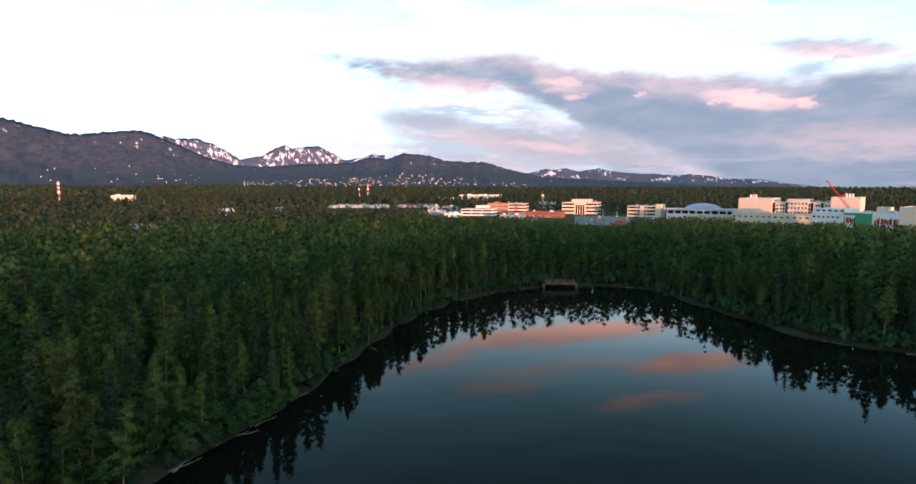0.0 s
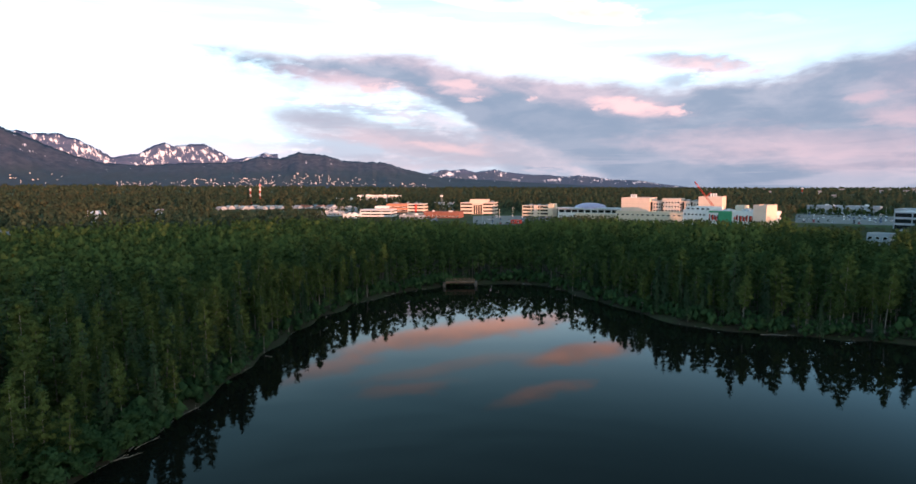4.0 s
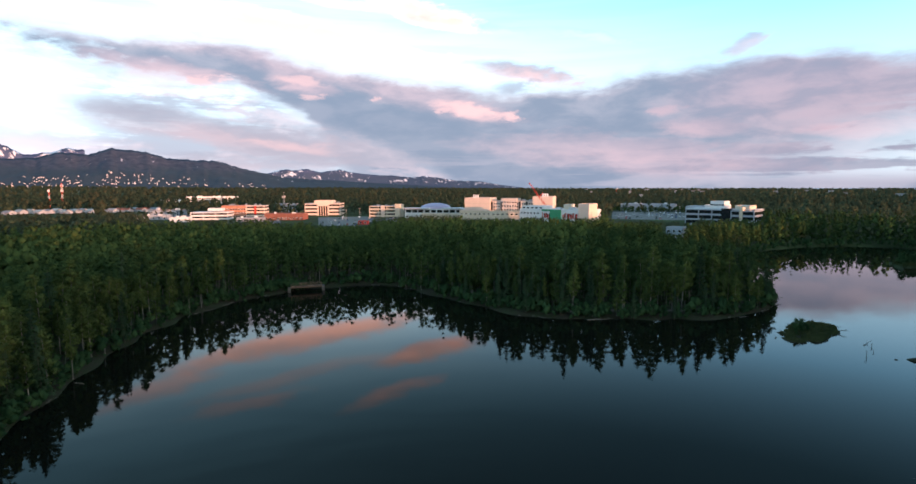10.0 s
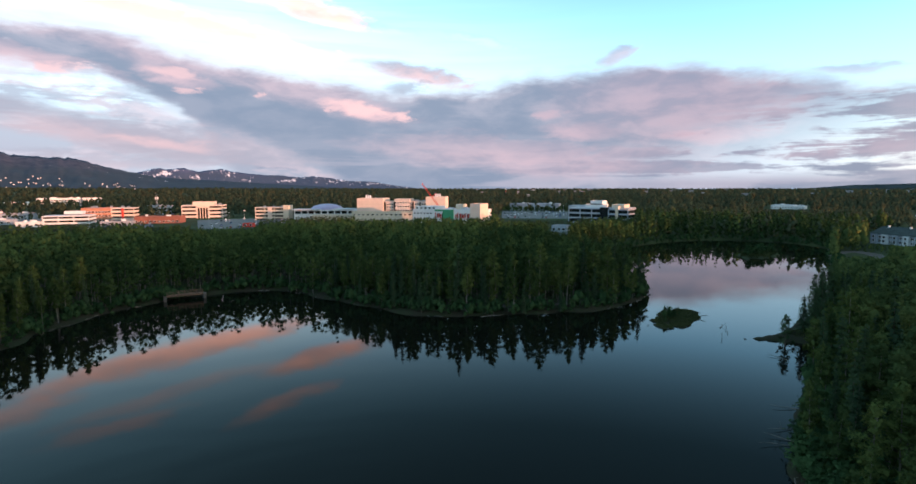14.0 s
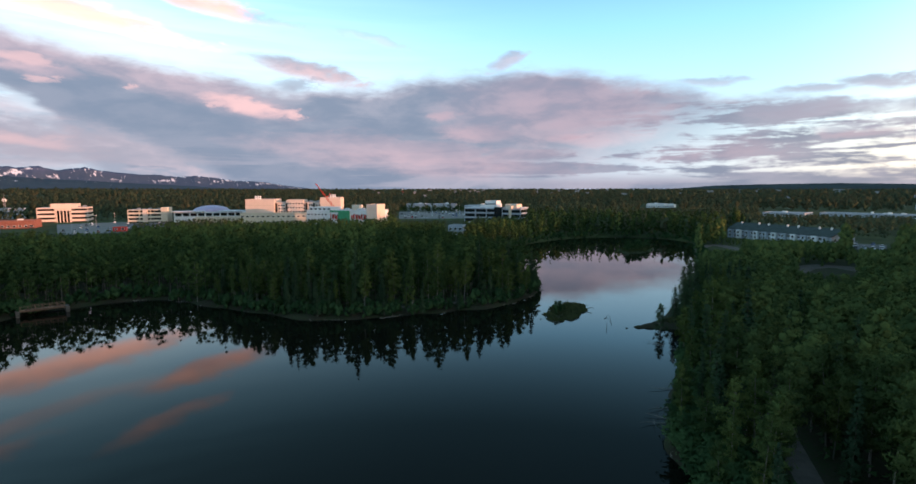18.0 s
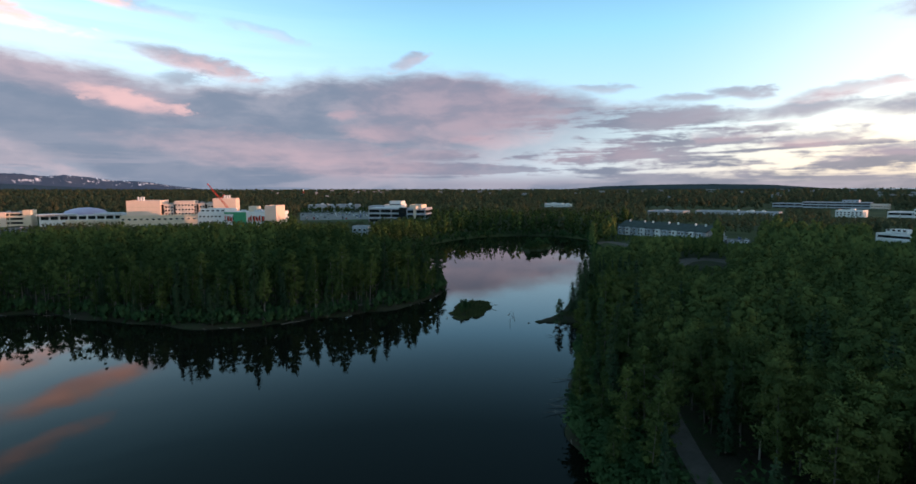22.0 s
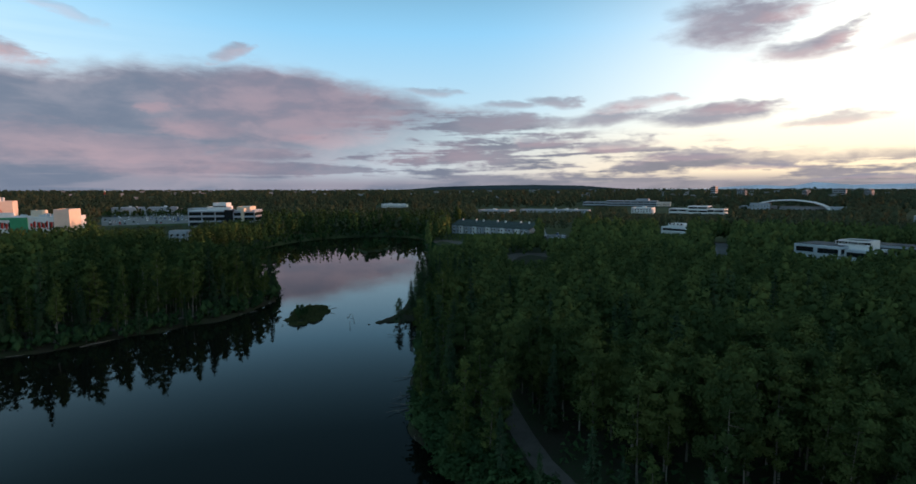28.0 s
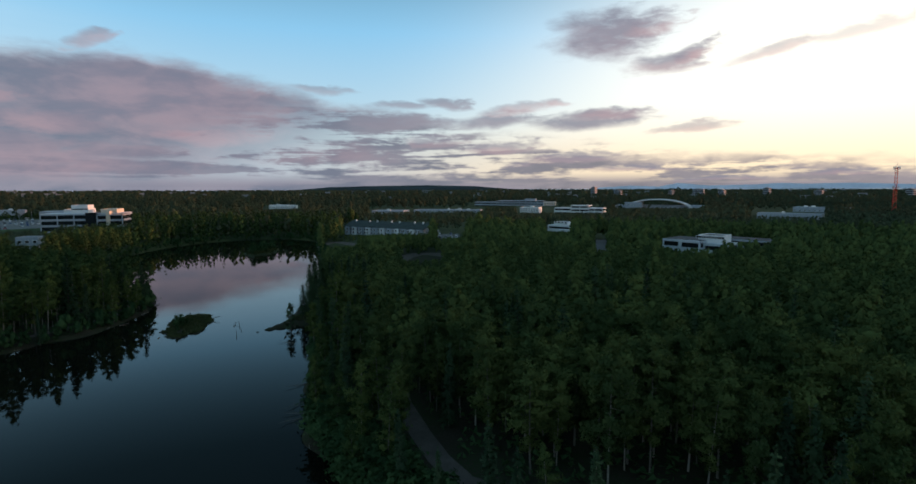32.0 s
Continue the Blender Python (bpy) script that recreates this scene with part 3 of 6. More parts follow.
def mountain_range(name, label, crest, distance, depth, snow, seed, rough=0.10, material=None):
    a0, a1 = crest[0][0], crest[-1][0]
    az = np.arange(a0, a1 + 1e-6, 0.16)
    el = np.interp(az, [c[0] for c in crest], [c[1] for c in crest])
    jag = waves(np.stack([az, az * 0], 1), 1.1, seed + 5) * 0.5 + waves(np.stack([az, az * 0], 1), 0.45, seed + 6) * 0.4
    el = el + 0.10 * jag * np.clip(el / 3.0, 0, 1)
    r = np.random.default_rng(seed)
    rows = 26
    vs, sn = [], []
    for i in range(rows):
        t = i / (rows - 1)
        d = distance - depth * (1 - t)
        x, y = d * np.sin(np.radians(az)), d * np.cos(np.radians(az))
        p = np.stack([x, y], 1)
        peak = HEIGHT + distance * np.tan(np.radians(el))
        spur = waves(np.stack([az * 60, np.full(len(az), t * 420.0)], 1), 210, seed + 1) * 0.55 + waves(np.stack([az * 60, np.full(len(az), t * 520.0)], 1), 85, seed + 2) * 0.30
        rise = t**1.7
        z = peak * rise * (1 + rough * 2.4 * spur * (1 - t) * 1.6) + waves(np.stack([az * 60, np.full(len(az), t * 330.0)], 1), 45, seed + 3) * peak * 0.012 * t
        z = np.minimum(z, HEIGHT + d * np.tan(np.radians(el)) + 4) - 4 * (1 - t)
        vs.append(np.column_stack([x, y, z]))
        sn.append(np.full(len(az), snow))
    back = vs[-1].copy()
    back[:, 2] = -20
    back[:, :2] *= (distance + 60) / distance
    vs.append(back)
    ob = mesh_object(name, np.concatenate(vs), grid_faces(rows + 1, len(az))[:, ::-1], material or HAZY_ROCK, smooth=True)
    RANGES[name] = (np.array(vs[:-1]), az)
    at = ob.data.attributes.new("snowfall", "FLOAT", "POINT")
    values = np.full(len(ob.data.vertices), snow, np.float32)
    at.data.foreach_set("value", values)
    at = ob.data.attributes.new("rise", "FLOAT", "POINT")
    at.data.foreach_set("value", np.repeat(np.linspace(0, 1, rows + 1), len(az)).astype(np.float32))
    tagged(ob, label, "mountain range", kind="structure")


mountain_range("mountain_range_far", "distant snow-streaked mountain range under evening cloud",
               [(-30, 3.4), (-28.7, 4.85), (-27.2, 4.6), (-25.5, 4.72), (-24.5, 4.35), (-23.4, 3.9), (-21.6, 2.75), (-20.6, 3.05), (-19.6, 3.2), (-18.6, 3.9), (-17.5, 4.25), (-16.8, 3.95), (-16, 4.1), (-14.3, 4.25), (-13, 3.6), (-11.7, 2.8), (-10, 3.1), (-8.7, 3.48), (-7.5, 3.3)], 4850, 500, 0.56, 21, 0.10, HAZY_FAR_ROCK)
mountain_range("mountain_range_north", "low haze-blue snow-streaked mountain range fading along the horizon",
               [(6, 0.6), (7.5, 1.5), (9.2, 1.9), (10.1, 1.75), (11.2, 1.95), (12.4, 1.6), (14.5, 1.9), (15.6, 1.6), (16.5, 1.5), (18.4, 1.3), (19.8, 1.32), (21.6, 1.1), (23, 1.2), (24.6, 1.05), (26.4, 0.75), (28, 0.7), (29.2, 0.62), (31, 0.3), (33, 0.05), (36, -0.4)], 4800, 420, 0.48, 31, 0.10, HAZY_FAR_ROCK)
mountain_range("mountain_range_near", "dark haze-blue mountains with thin snow gullies and wooded foothills",
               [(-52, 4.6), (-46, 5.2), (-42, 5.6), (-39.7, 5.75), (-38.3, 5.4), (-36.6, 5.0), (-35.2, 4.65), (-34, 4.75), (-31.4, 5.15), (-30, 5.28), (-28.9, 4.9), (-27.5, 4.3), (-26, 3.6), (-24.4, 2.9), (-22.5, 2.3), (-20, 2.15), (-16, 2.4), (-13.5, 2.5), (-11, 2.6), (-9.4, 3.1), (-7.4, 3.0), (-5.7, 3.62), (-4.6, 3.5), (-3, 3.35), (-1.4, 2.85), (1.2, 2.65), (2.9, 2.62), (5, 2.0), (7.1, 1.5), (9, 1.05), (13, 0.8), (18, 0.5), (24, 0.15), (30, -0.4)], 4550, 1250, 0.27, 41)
# Low hills far to the west, across the inlet.
mountain_range("hills_west", "faint low hills beyond the inlet", [(68, -0.4), (74, 0.10), (79, 0.22), (84, 0.26), (89, 0.16), (96, -0.4)], 4400, 500, 0.0, 51, 0.02, WOODED)
mountain_range("mountains_across_inlet", "faint haze-pale mountains beyond the sea inlet", [(99, -0.4), (102, -0.05), (105, 0.14), (107.5, 0.02), (109.3, 0.38), (110.2, 0.30), (112, 0.12), (116, 0.20), (118, 0.32), (120, 0.24), (123, 0.30), (127, 0.16), (131, 0.2)], 4890, 120, 0.3, 61, 0.02, FAINT)


# ---- trees ----
def leaf_blades(centres, outward, size, r, long=1.5, loose=0.5, soft=0.3):
    """Small leaf sprays, one triangle each, that face mostly outwards and up, shaded as one crown: places, triangles and normals."""
    k = len(centres)
    out = outward / (np.linalg.norm(outward, axis=1, keepdims=True) + 1e-6)
    nrm = out + r.normal(size=(k, 3)) * loose + np.array([0, 0, 0.25])
    a = np.cross(nrm, r.normal(size=(k, 3)))
    a /= np.linalg.norm(a, axis=1, keepdims=True) + 1e-9
    b = np.cross(nrm, a)
    b /= np.linalg.norm(b, axis=1, keepdims=True) + 1e-9
    s = np.asarray(size) * r.uniform(0.6, 1.35, k)
    u, v = a * (s * long)[:, None] * 0.6, b * s[:, None] * 0.55
    vs = np.stack([centres - u + v * 0.9, centres - u * 0.8 - v, centres + u * 1.1], 1).reshape(-1, 3)
    shade = out + np.array([0, 0, 0.2]) + (nrm - out) * soft
    shade /= np.linalg.norm(shade, axis=1, keepdims=True) + 1e-9
    return vs, np.arange(3 * k).reshape(-1, 3), np.repeat(shade, 3, 0)


GOLD = (1 + 5**0.5) / 2
ICO = np.array([(-1, GOLD, 0), (1, GOLD, 0), (-1, -GOLD, 0), (1, -GOLD, 0), (0, -1, GOLD), (0, 1, GOLD), (0, -1, -GOLD), (0, 1, -GOLD), (GOLD, 0, -1), (GOLD, 0, 1), (-GOLD, 0, -1), (-GOLD, 0, 1)]) / math.hypot(1, GOLD)
ICO_FACES = np.array([(0, 11, 5), (0, 5, 1), (0, 1, 7), (0, 7, 10), (0, 10, 11), (1, 5, 9), (5, 11, 4), (11, 10, 2), (10, 7, 6), (7, 1, 8), (3, 9, 4), (3, 4, 2), (3, 2, 6), (3, 6, 8), (3, 8, 9), (4, 9, 5), (2, 4, 11), (6, 2, 10), (8, 6, 7), (9, 8, 1)])
OCTA = np.array([(1, 0, 0), (-1, 0, 0), (0, 1, 0), (0, -1, 0), (0, 0, 1), (0, 0, -1)], float)
OCTA_FACES = np.array([(0, 2, 4), (2, 1, 4), (1, 3, 4), (3, 0, 4), (2, 0, 5), (1, 2, 5), (3, 1, 5), (0, 3, 5)])


def dense_hearts(places, size, outward, r, coarse=False):
    """The close inner foliage of each clump, an uneven knot under the loose leaves."""
    knot, faces = (OCTA, OCTA_FACES) if coarse else (ICO, ICO_FACES)
    k = len(places)
    v = places[:, None, :] + knot * np.asarray(size)[:, None, None] * r.uniform(0.65, 1.2, (k, len(knot), 1)) * np.array([1, 1, 1.35 if coarse else 0.9])
    shade = knot * 0.7 + outward[:, None, :] * 0.8 + np.array([0, 0, 0.3])
    shade /= np.linalg.norm(shade, axis=2, keepdims=True) + 1e-9
    return v.reshape(-1, 3), (faces + np.arange(k)[:, None, None] * len(knot)).reshape(-1, 3), shade.reshape(-1, 3)


def together(*sets):
    """Several sets of places, triangles and normals as one."""
    v, f = joined([(a, b) for a, b, _ in sets])
    return v, f, np.concatenate([c for _, _, c in sets])


def leaf_mesh(name, blades, material, parent=None, tone=None):
    vs, fs, shade = blades
    ob = mesh_object(name, vs, fs, material, parent, smooth=True)
    if tone is not None:
        ob.data.attributes.new("tone", "FLOAT", "POINT").data.foreach_set("value", tone.astype(np.float32))
    ob.data.normals_split_custom_set_from_vertices(shade)
    return ob


def tube(points, radii, sides=6):
    """A tapered limb along the points: vertices and quads."""
    vs, fs = [], []
    for i, (p, rad) in enumerate(zip(points, radii)):
        d = np.array(points[min(i + 1, len(points) - 1)], float) - np.array(points[max(i - 1, 0)], float)
        d /= np.linalg.norm(d) + 1e-9
        s = np.cross(d, (0.31, 0.92, 0.2))
        s /= np.linalg.norm(s)
        q = np.cross(d, s)
        for j in range(sides):
            g = 2 * math.pi * j / sides
            vs.append(np.array(p) + rad * (s * math.cos(g) + q * math.sin(g)))
    for i in range(len(points) - 1):
        for j in range(sides):
            fs.append((i * sides + j, i * sides + (j + 1) % sides, (i + 1) * sides + (j + 1) % sides, (i + 1) * sides + j))
    return np.array(vs), np.array(fs)


def joined(pieces):
    vs, fs, k = [], [], 0
    for v, f in pieces:
        vs.append(v)
        fs.append(f + k)
        k += len(v)
    return np.concatenate(vs), np.concatenate(fs)


def broadleaf(r, h, spread, leaves, size, bare=0.32, low=0.42, high=0.85):
    """Trunk pieces and leaf sprays of a birch or poplar; low and high round the crown's foot and top."""
    lean = r.normal(0, 0.018, 2) * h
    axis = lambda t: np.array([lean[0] * t * t, lean[1] * t * t, h * t])
    ts = np.linspace(0, 0.97, 8)
    wood = [tube([axis(t) for t in ts], [0.0085 * h * (1 - 0.93 * t) + 0.012 for t in ts], 6)]
    limbs = int(17 + h * 0.7)
    peak = (low / (low + high)) ** low * (high / (low + high)) ** high
    centres, outs, hearts, heart_size = [], [], [], []
    for i in range(limbs):
        t = bare + (0.97 - bare) * (i + r.uniform(0, 0.8)) / limbs
        q = (t - bare) / (1 - bare)
        reach = spread * (0.16 + 0.84 * q**low * (1 - q) ** high / peak) * r.uniform(0.6, 1.15)
        g = i * 2.4 + r.normal(0, 0.5)
        tip = axis(t) + np.array([math.cos(g) * reach, math.sin(g) * reach, reach * r.uniform(0.1, 0.5)])
        mid = axis(t) * 0.45 + tip * 0.55 - np.array([0, 0, 0.08 * reach])
        wood.append(tube([axis(t), mid, tip], [0.0045 * h * (1 - 0.7 * t), 0.0028 * h * (1 - 0.7 * t), 0.01], 3))
        for part, girth in ((0.6, 0.27),):
            hearts.append(axis(t) * (1 - part) + tip * part)
            heart_size.append(girth * (0.28 + 0.5 * reach))
        k = max(8, int(leaves / limbs * (0.45 + 0.85 * reach / spread)))
        s = r.uniform(0.2, 1.0, k)[:, None]
        along = axis(t) * (1 - s) + tip * s
        fluff = r.normal(size=(k, 3)) * np.array([0.34, 0.34, 0.28]) * (0.28 + 0.34 * reach)
        centres.append(along + fluff)
        away = along + fluff - axis(t) - np.array([0, 0, 0.1 * h])
        outs.append(1.2 * away / (np.linalg.norm(away, axis=1, keepdims=True) + 1e-6) + 0.5 * fluff / (np.linalg.norm(fluff, axis=1, keepdims=True) + 1e-6) + np.array([0, 0, 0.7 * q]))
    k = int(leaves * 0.06)
    tuft_top = r.normal(size=(k, 3)) * np.array([0.13, 0.13, 0.28]) * spread
    centres.append(axis(0.95) + tuft_top)
    outs.append(tuft_top / (np.linalg.norm(tuft_top, axis=1, keepdims=True) + 1e-6) + np.array([0, 0, 0.8]))
    hearts = np.array(hearts)
    away = hearts - np.column_stack([np.zeros((len(hearts), 2)), np.minimum(hearts[:, 2] - 0.2, h * 0.6)])
    away /= np.linalg.norm(away, axis=1, keepdims=True) + 1e-6
    return joined(wood), together(leaf_blades(np.concatenate(centres), np.concatenate(outs), size, r), dense_hearts(hearts, heart_size, away, r))


def conifer(r, h, spread, leaves, size):
    """Trunk pieces and needle sprays of a spruce."""
    axis = lambda t: np.array([0, 0, h * t])
    ts = np.linspace(0, 1, 7)
    wood = [tube([axis(t) for t in ts], [0.012 * h * (1 - t) + 0.012 for t in ts], 6)]
    whorls, centres = int(h * 1.5), []
    for i in range(whorls):
        t = 0.10 + 0.90 * i / whorls
        reach0 = spread * (1 - t) ** 0.85 + 0.12
        for j in range(6):
            g = j * 1.047 + i * 0.7 + r.normal(0, 0.2)
            reach = reach0 * r.uniform(0.6, 1.15)
            k = max(2, int(leaves / (whorls * 6) * (0.4 + 1.2 * (1 - t))))
            s = r.uniform(0.1, 1.0, k)
            c = np.stack([math.cos(g) * reach * s, math.sin(g) * reach * s, h * t - reach * 0.38 * s**1.3], 1)
            centres.append(c + r.normal(size=(k, 3)) * 0.13)
    centres.append(np.stack([r.normal(0, 0.05, 12), r.normal(0, 0.05, 12), r.uniform(0.93, 1.03, 12) * h], 1))
    centres = np.concatenate(centres)
    return joined(wood), leaf_blades(centres, centres * np.array([1, 1, 0]) + np.array([0, 0, 0.8]), size, r, 1.9)


def tree_thing(name, label, category, wood, crown, bark, leaf):
    top = new(name)
    mesh_object("trunk", *wood, bark, top, smooth=True)
    leaf_mesh("crown", crown, leaf, top)
    return tagged(top, label, category)


def off_path(p):
    """False where paths, lots, clearings and buildings keep trees away."""
    ok = np.ones(len(p), bool)
    for line, half in CLEAR_LINES:
        for a, b in zip(line, line[1:]):
            a, b = np.array(a, float), np.array(b, float)
            e = b - a
            t = (((p - a) @ e) / (e @ e)).clip(0, 1)
            ok &= ((p - a - t[:, None] * e) ** 2).sum(1) > half * half
    for x, y, rx, ry, tilt in CLEARINGS:
        c, s = math.cos(radians(tilt)), math.sin(radians(tilt))
        u, v = (p[:, 0] - x) * c + (p[:, 1] - y) * s, -(p[:, 0] - x) * s + (p[:, 1] - y) * c
        ok &= (np.abs(u) > rx) | (np.abs(v) > ry)
    return ok


# Younger, lower growth in the strips towards the campus, the flats and the offices: from and to angle, reach, slope of the canopy.
LOW_GROWTH = [(-3, 8, 600, 3.05), (8, 17.2, 600, 3.55), (11.8, 17.6, 470, 3.85), (17.2, 21, 560, 3.1), (21, 27.2, 560, 2.95), (27.2, 33.2, 520, 3.3), (33, 41.2, 470, 3.15), (42.5, 50.5, 560, 3.45), (49.3, 56, 470, 3.1), (47.6, 49.6, 330, 4.6),
              (73.2, 76.6, 312, 6.0), (75.2, 84.2, 420, 4.9), (81.2, 85.6, 244, 7.7), (85, 88, 360, 5.4), (67.5, 71, 900, 2.1), (78, 90, 800, 2.5), (88.5, 97.5, 1000, 1.95), (93.5, 102.5, 800, 2.62), (96.5, 99.1, 360, 4.7), (101.4, 102.9, 300, 6.5), (103.5, 111.5, 800, 2.1), (107.6, 113.3, 260, 6.1), (113.3, 117.5, 300, 5.2),
              (-13.6, -7.3, 800, 2.15), (-6.4, -2.2, 790, 2.15), (115.8, 121.3, 800, 2.7)]


def growth(p, h):
    """Tree heights after the low-growth strips; 0 where nothing stands."""
    d, az = np.hypot(p[:, 0], p[:, 1]), np.degrees(np.arctan2(p[:, 0], p[:, 1]))
    r = np.random.default_rng(17).uniform(0.72, 1.0, len(p))
    for a0, a1, reach, slope in LOW_GROWTH:
        edge = 0.15
        m = (az > a0 - edge) & (az < a1 + edge) & (d < reach)
        lim = (HEIGHT - d * math.tan(radians(slope)) - 1.0) * r + 0.4
        h = np.where(m, np.minimum(h, lim), h)
    return h


def scatter(r, d0, d1, a0, a1, spacing):
    """Places on a loosened grid within a ring sector."""
    n_x = int(2 * d1 / spacing)
    g = (np.stack(np.meshgrid(np.arange(n_x), np.arange(n_x)), -1).reshape(-1, 2) - n_x / 2 + r.uniform(-0.42, 0.42, (n_x * n_x, 2))) * spacing
    d, az = np.hypot(g[:, 0], g[:, 1]), np.degrees(np.arctan2(g[:, 0], g[:, 1]))
    return g[(d > d0) & (d < d1) & (az > a0) & (az < a1)]


def solid_ground(p, margin=1.6):
    near = (np.abs(p[:, 0]) < 420) & (np.abs(p[:, 1]) < 320)
    ok = np.ones(len(p), bool)
    ok[near] = shore_distance(p[near]) > margin
    return ok & off_path(p)


def stand_of_trees(name, label, places, heights, material, leaves, size, r, cone_share=0.38, wide=0.15, loose=0.5, clumps=9, coarse=False):
    """Many trees in one mesh: crowns of leafy clumps, pointed for spruces and rounded for birches."""
    k = len(places)
    z0 = land_height(places) - 0.2
    cone = r.uniform(size=k) < cone_share
    tall = heights * np.where(cone, 1.06, 1.0)
    girth = tall * wide * r.uniform(0.75, 1.25, k)
    base = np.where(cone, 0.06, r.uniform(0.20, 0.42, k))[:, None]
    # the heart of each clump
    cq = (np.arange(clumps) + r.uniform(0.1, 0.9, (k, clumps))) / clumps
    cg = np.arange(clumps) * 2.4 + r.uniform(0, 6.28, (k, 1)) + r.normal(0, 0.3, (k, clumps))
    cprof = np.where(cone[:, None], 0.62 * (1 - cq) ** 0.9 + 0.03, 1.25 * (cq + 0.06) ** 0.42 * (1.02 - cq) ** 0.7) * r.uniform(0.55, 0.95, (k, clumps))
    crad = girth[:, None] * cprof
    heart = np.stack([crad * np.cos(cg), crad * np.sin(cg), tall[:, None] * (base + (0.97 - base) * cq)], -1)
    pick = r.integers(0, clumps, (k, leaves))
    puff_size = girth[:, None] * np.where(cone[:, None], 0.55 * (1.05 - cq), 0.30 + 0.55 * cprof)
    off = r.normal(size=(k, leaves, 3))
    off /= np.linalg.norm(off, axis=2, keepdims=True) + 1e-6
    off[..., 2] *= 0.8
    row = np.arange(k)[:, None]
    spread = puff_size[row, pick][..., None] * r.uniform(0.75, 1.12, (k, leaves, 1))
    c = heart[row, pick] + off * spread
    out = off * 0.75 + heart[row, pick] * np.array([1, 1, 0]) / (girth[:, None, None] + 1e-6) * 0.8 + np.array([0, 0, 0.25]) + np.array([0, 0, 0.6]) * cq[row, pick][..., None]
    c = c + np.column_stack([places, z0])[:, None, :]
    s = np.repeat(size * (heights / 13.0).clip(0.35, 1.6), leaves)
    hue = np.where(cone, -0.35, 0.0) + r.uniform(-0.5, 0.5, k)
    spot = (heart + np.column_stack([places, z0])[:, None, :]).reshape(-1, 3)
    away = heart * np.array([1, 1, 0]) / (girth[:, None, None] + 1e-6) + np.array([0, 0, 0.8]) * cq[..., None]
    knots = dense_hearts(spot, (puff_size * (0.84 if coarse else 0.56)).ravel(), away.reshape(-1, 3), r, coarse)
    blades = leaf_blades(c.reshape(-1, 3), out.reshape(-1, 3), s, r, 1.3, loose)
    ob = leaf_mesh(name, together(blades, knots), material, None, np.concatenate([np.repeat(hue, leaves * 3), np.repeat(hue, clumps * (6 if coarse else 12))]))
    return tagged(ob, label, "forest", kind="stuff")


def bare_trunks(name, label, places, heights, r, material):
    pieces = []
    for (x, y), h, z in zip(places, heights, land_height(places)):
        l = r.normal(0, 0.02, 2) * h
        pieces.append(tube([(x, y, z - 0.3), (x + l[0] * 0.3, y + l[1] * 0.3, z + h * 0.3), (x + l[0] * 0.7, y + l[1] * 0.7, z + h * 0.62)], [0.009 * h, 0.007 * h, 0.02], 4))
    return tagged(mesh_object(name, *joined(pieces), material, smooth=True), label, "tree trunks", kind="stuff")


CLEAR_LINES = [([(46, -24), (50, -6), (54, 2), (58.5, 5), (62, 6.6)], 3.3), ([(62, 6.6), (73.8, 11.5), (80, 13.4), (90, 18)], 1.6), ([(-75, 60), (-56, 66), (-46, 73)], 2.2), ([(84, 107), (97, 101), (110, 94), (124, 90.5), (137, 92), (148, 98)], 1.0)]
CLEARINGS = [(122.5, 45.0, 9.5, 4.6, -35)]


# ---- buildings ----
BOX_FACES = np.array([(0, 3, 2, 1), (4, 5, 6, 7), (0, 1, 5, 4), (1, 2, 6, 5), (2, 3, 7, 6), (3, 0, 4, 7)])


def box(x0, x1, y0, y1, z0, z1):
    return np.array([(x0, y0, z0), (x1, y0, z0), (x1, y1, z0), (x0, y1, z0), (x0, y0, z1), (x1, y0, z1), (x1, y1, z1), (x0, y1, z1)], float), BOX_FACES


def block(name, parent, material, *sizes, label=""):
    """One part made of one or more boxes."""
    return mesh_object(name, *joined([box(*s) for s in sizes]), material, parent, label)


def shared(name, mesh, m, parent):
    """A part on shared mesh data; a window also gets its pane, set deeper in the frame."""
    ob = new(name, mesh)
    ob.parent = parent
    ob.matrix_local = m
    if name == "window":
        pane = new("pane", PANES[mesh.name])
        pane.parent = ob
    return ob


def window_mesh(width, height):
    """A window unit: a frame round a pane that sits deeper."""
    key = (round(width, 2), round(height, 2))
    if key not in WINDOWS:
        f = 0.12
        v, q = joined([box(-width / 2 - f, width / 2 + f, -0.10, 0.05, -f, 0), box(-width / 2 - f, width / 2 + f, -0.10, 0.05, height, height + f),
                       box(-width / 2 - f, -width / 2, -0.10, 0.05, 0, height), box(width / 2, width / 2 + f, -0.10, 0.05, 0, height)])
        ob = mesh_object("window", v, q, WHITESTEEL)
        pane = mesh_object("pane", *box(-width / 2, width / 2, -0.03, 0.05, 0, height), GLASS)
        WINDOWS[key], PANES[ob.data.name] = ob.data, pane.data
        bpy.data.objects.remove(ob)
        bpy.data.objects.remove(pane)
    return WINDOWS[key]


WINDOWS, PANES = {}, {}


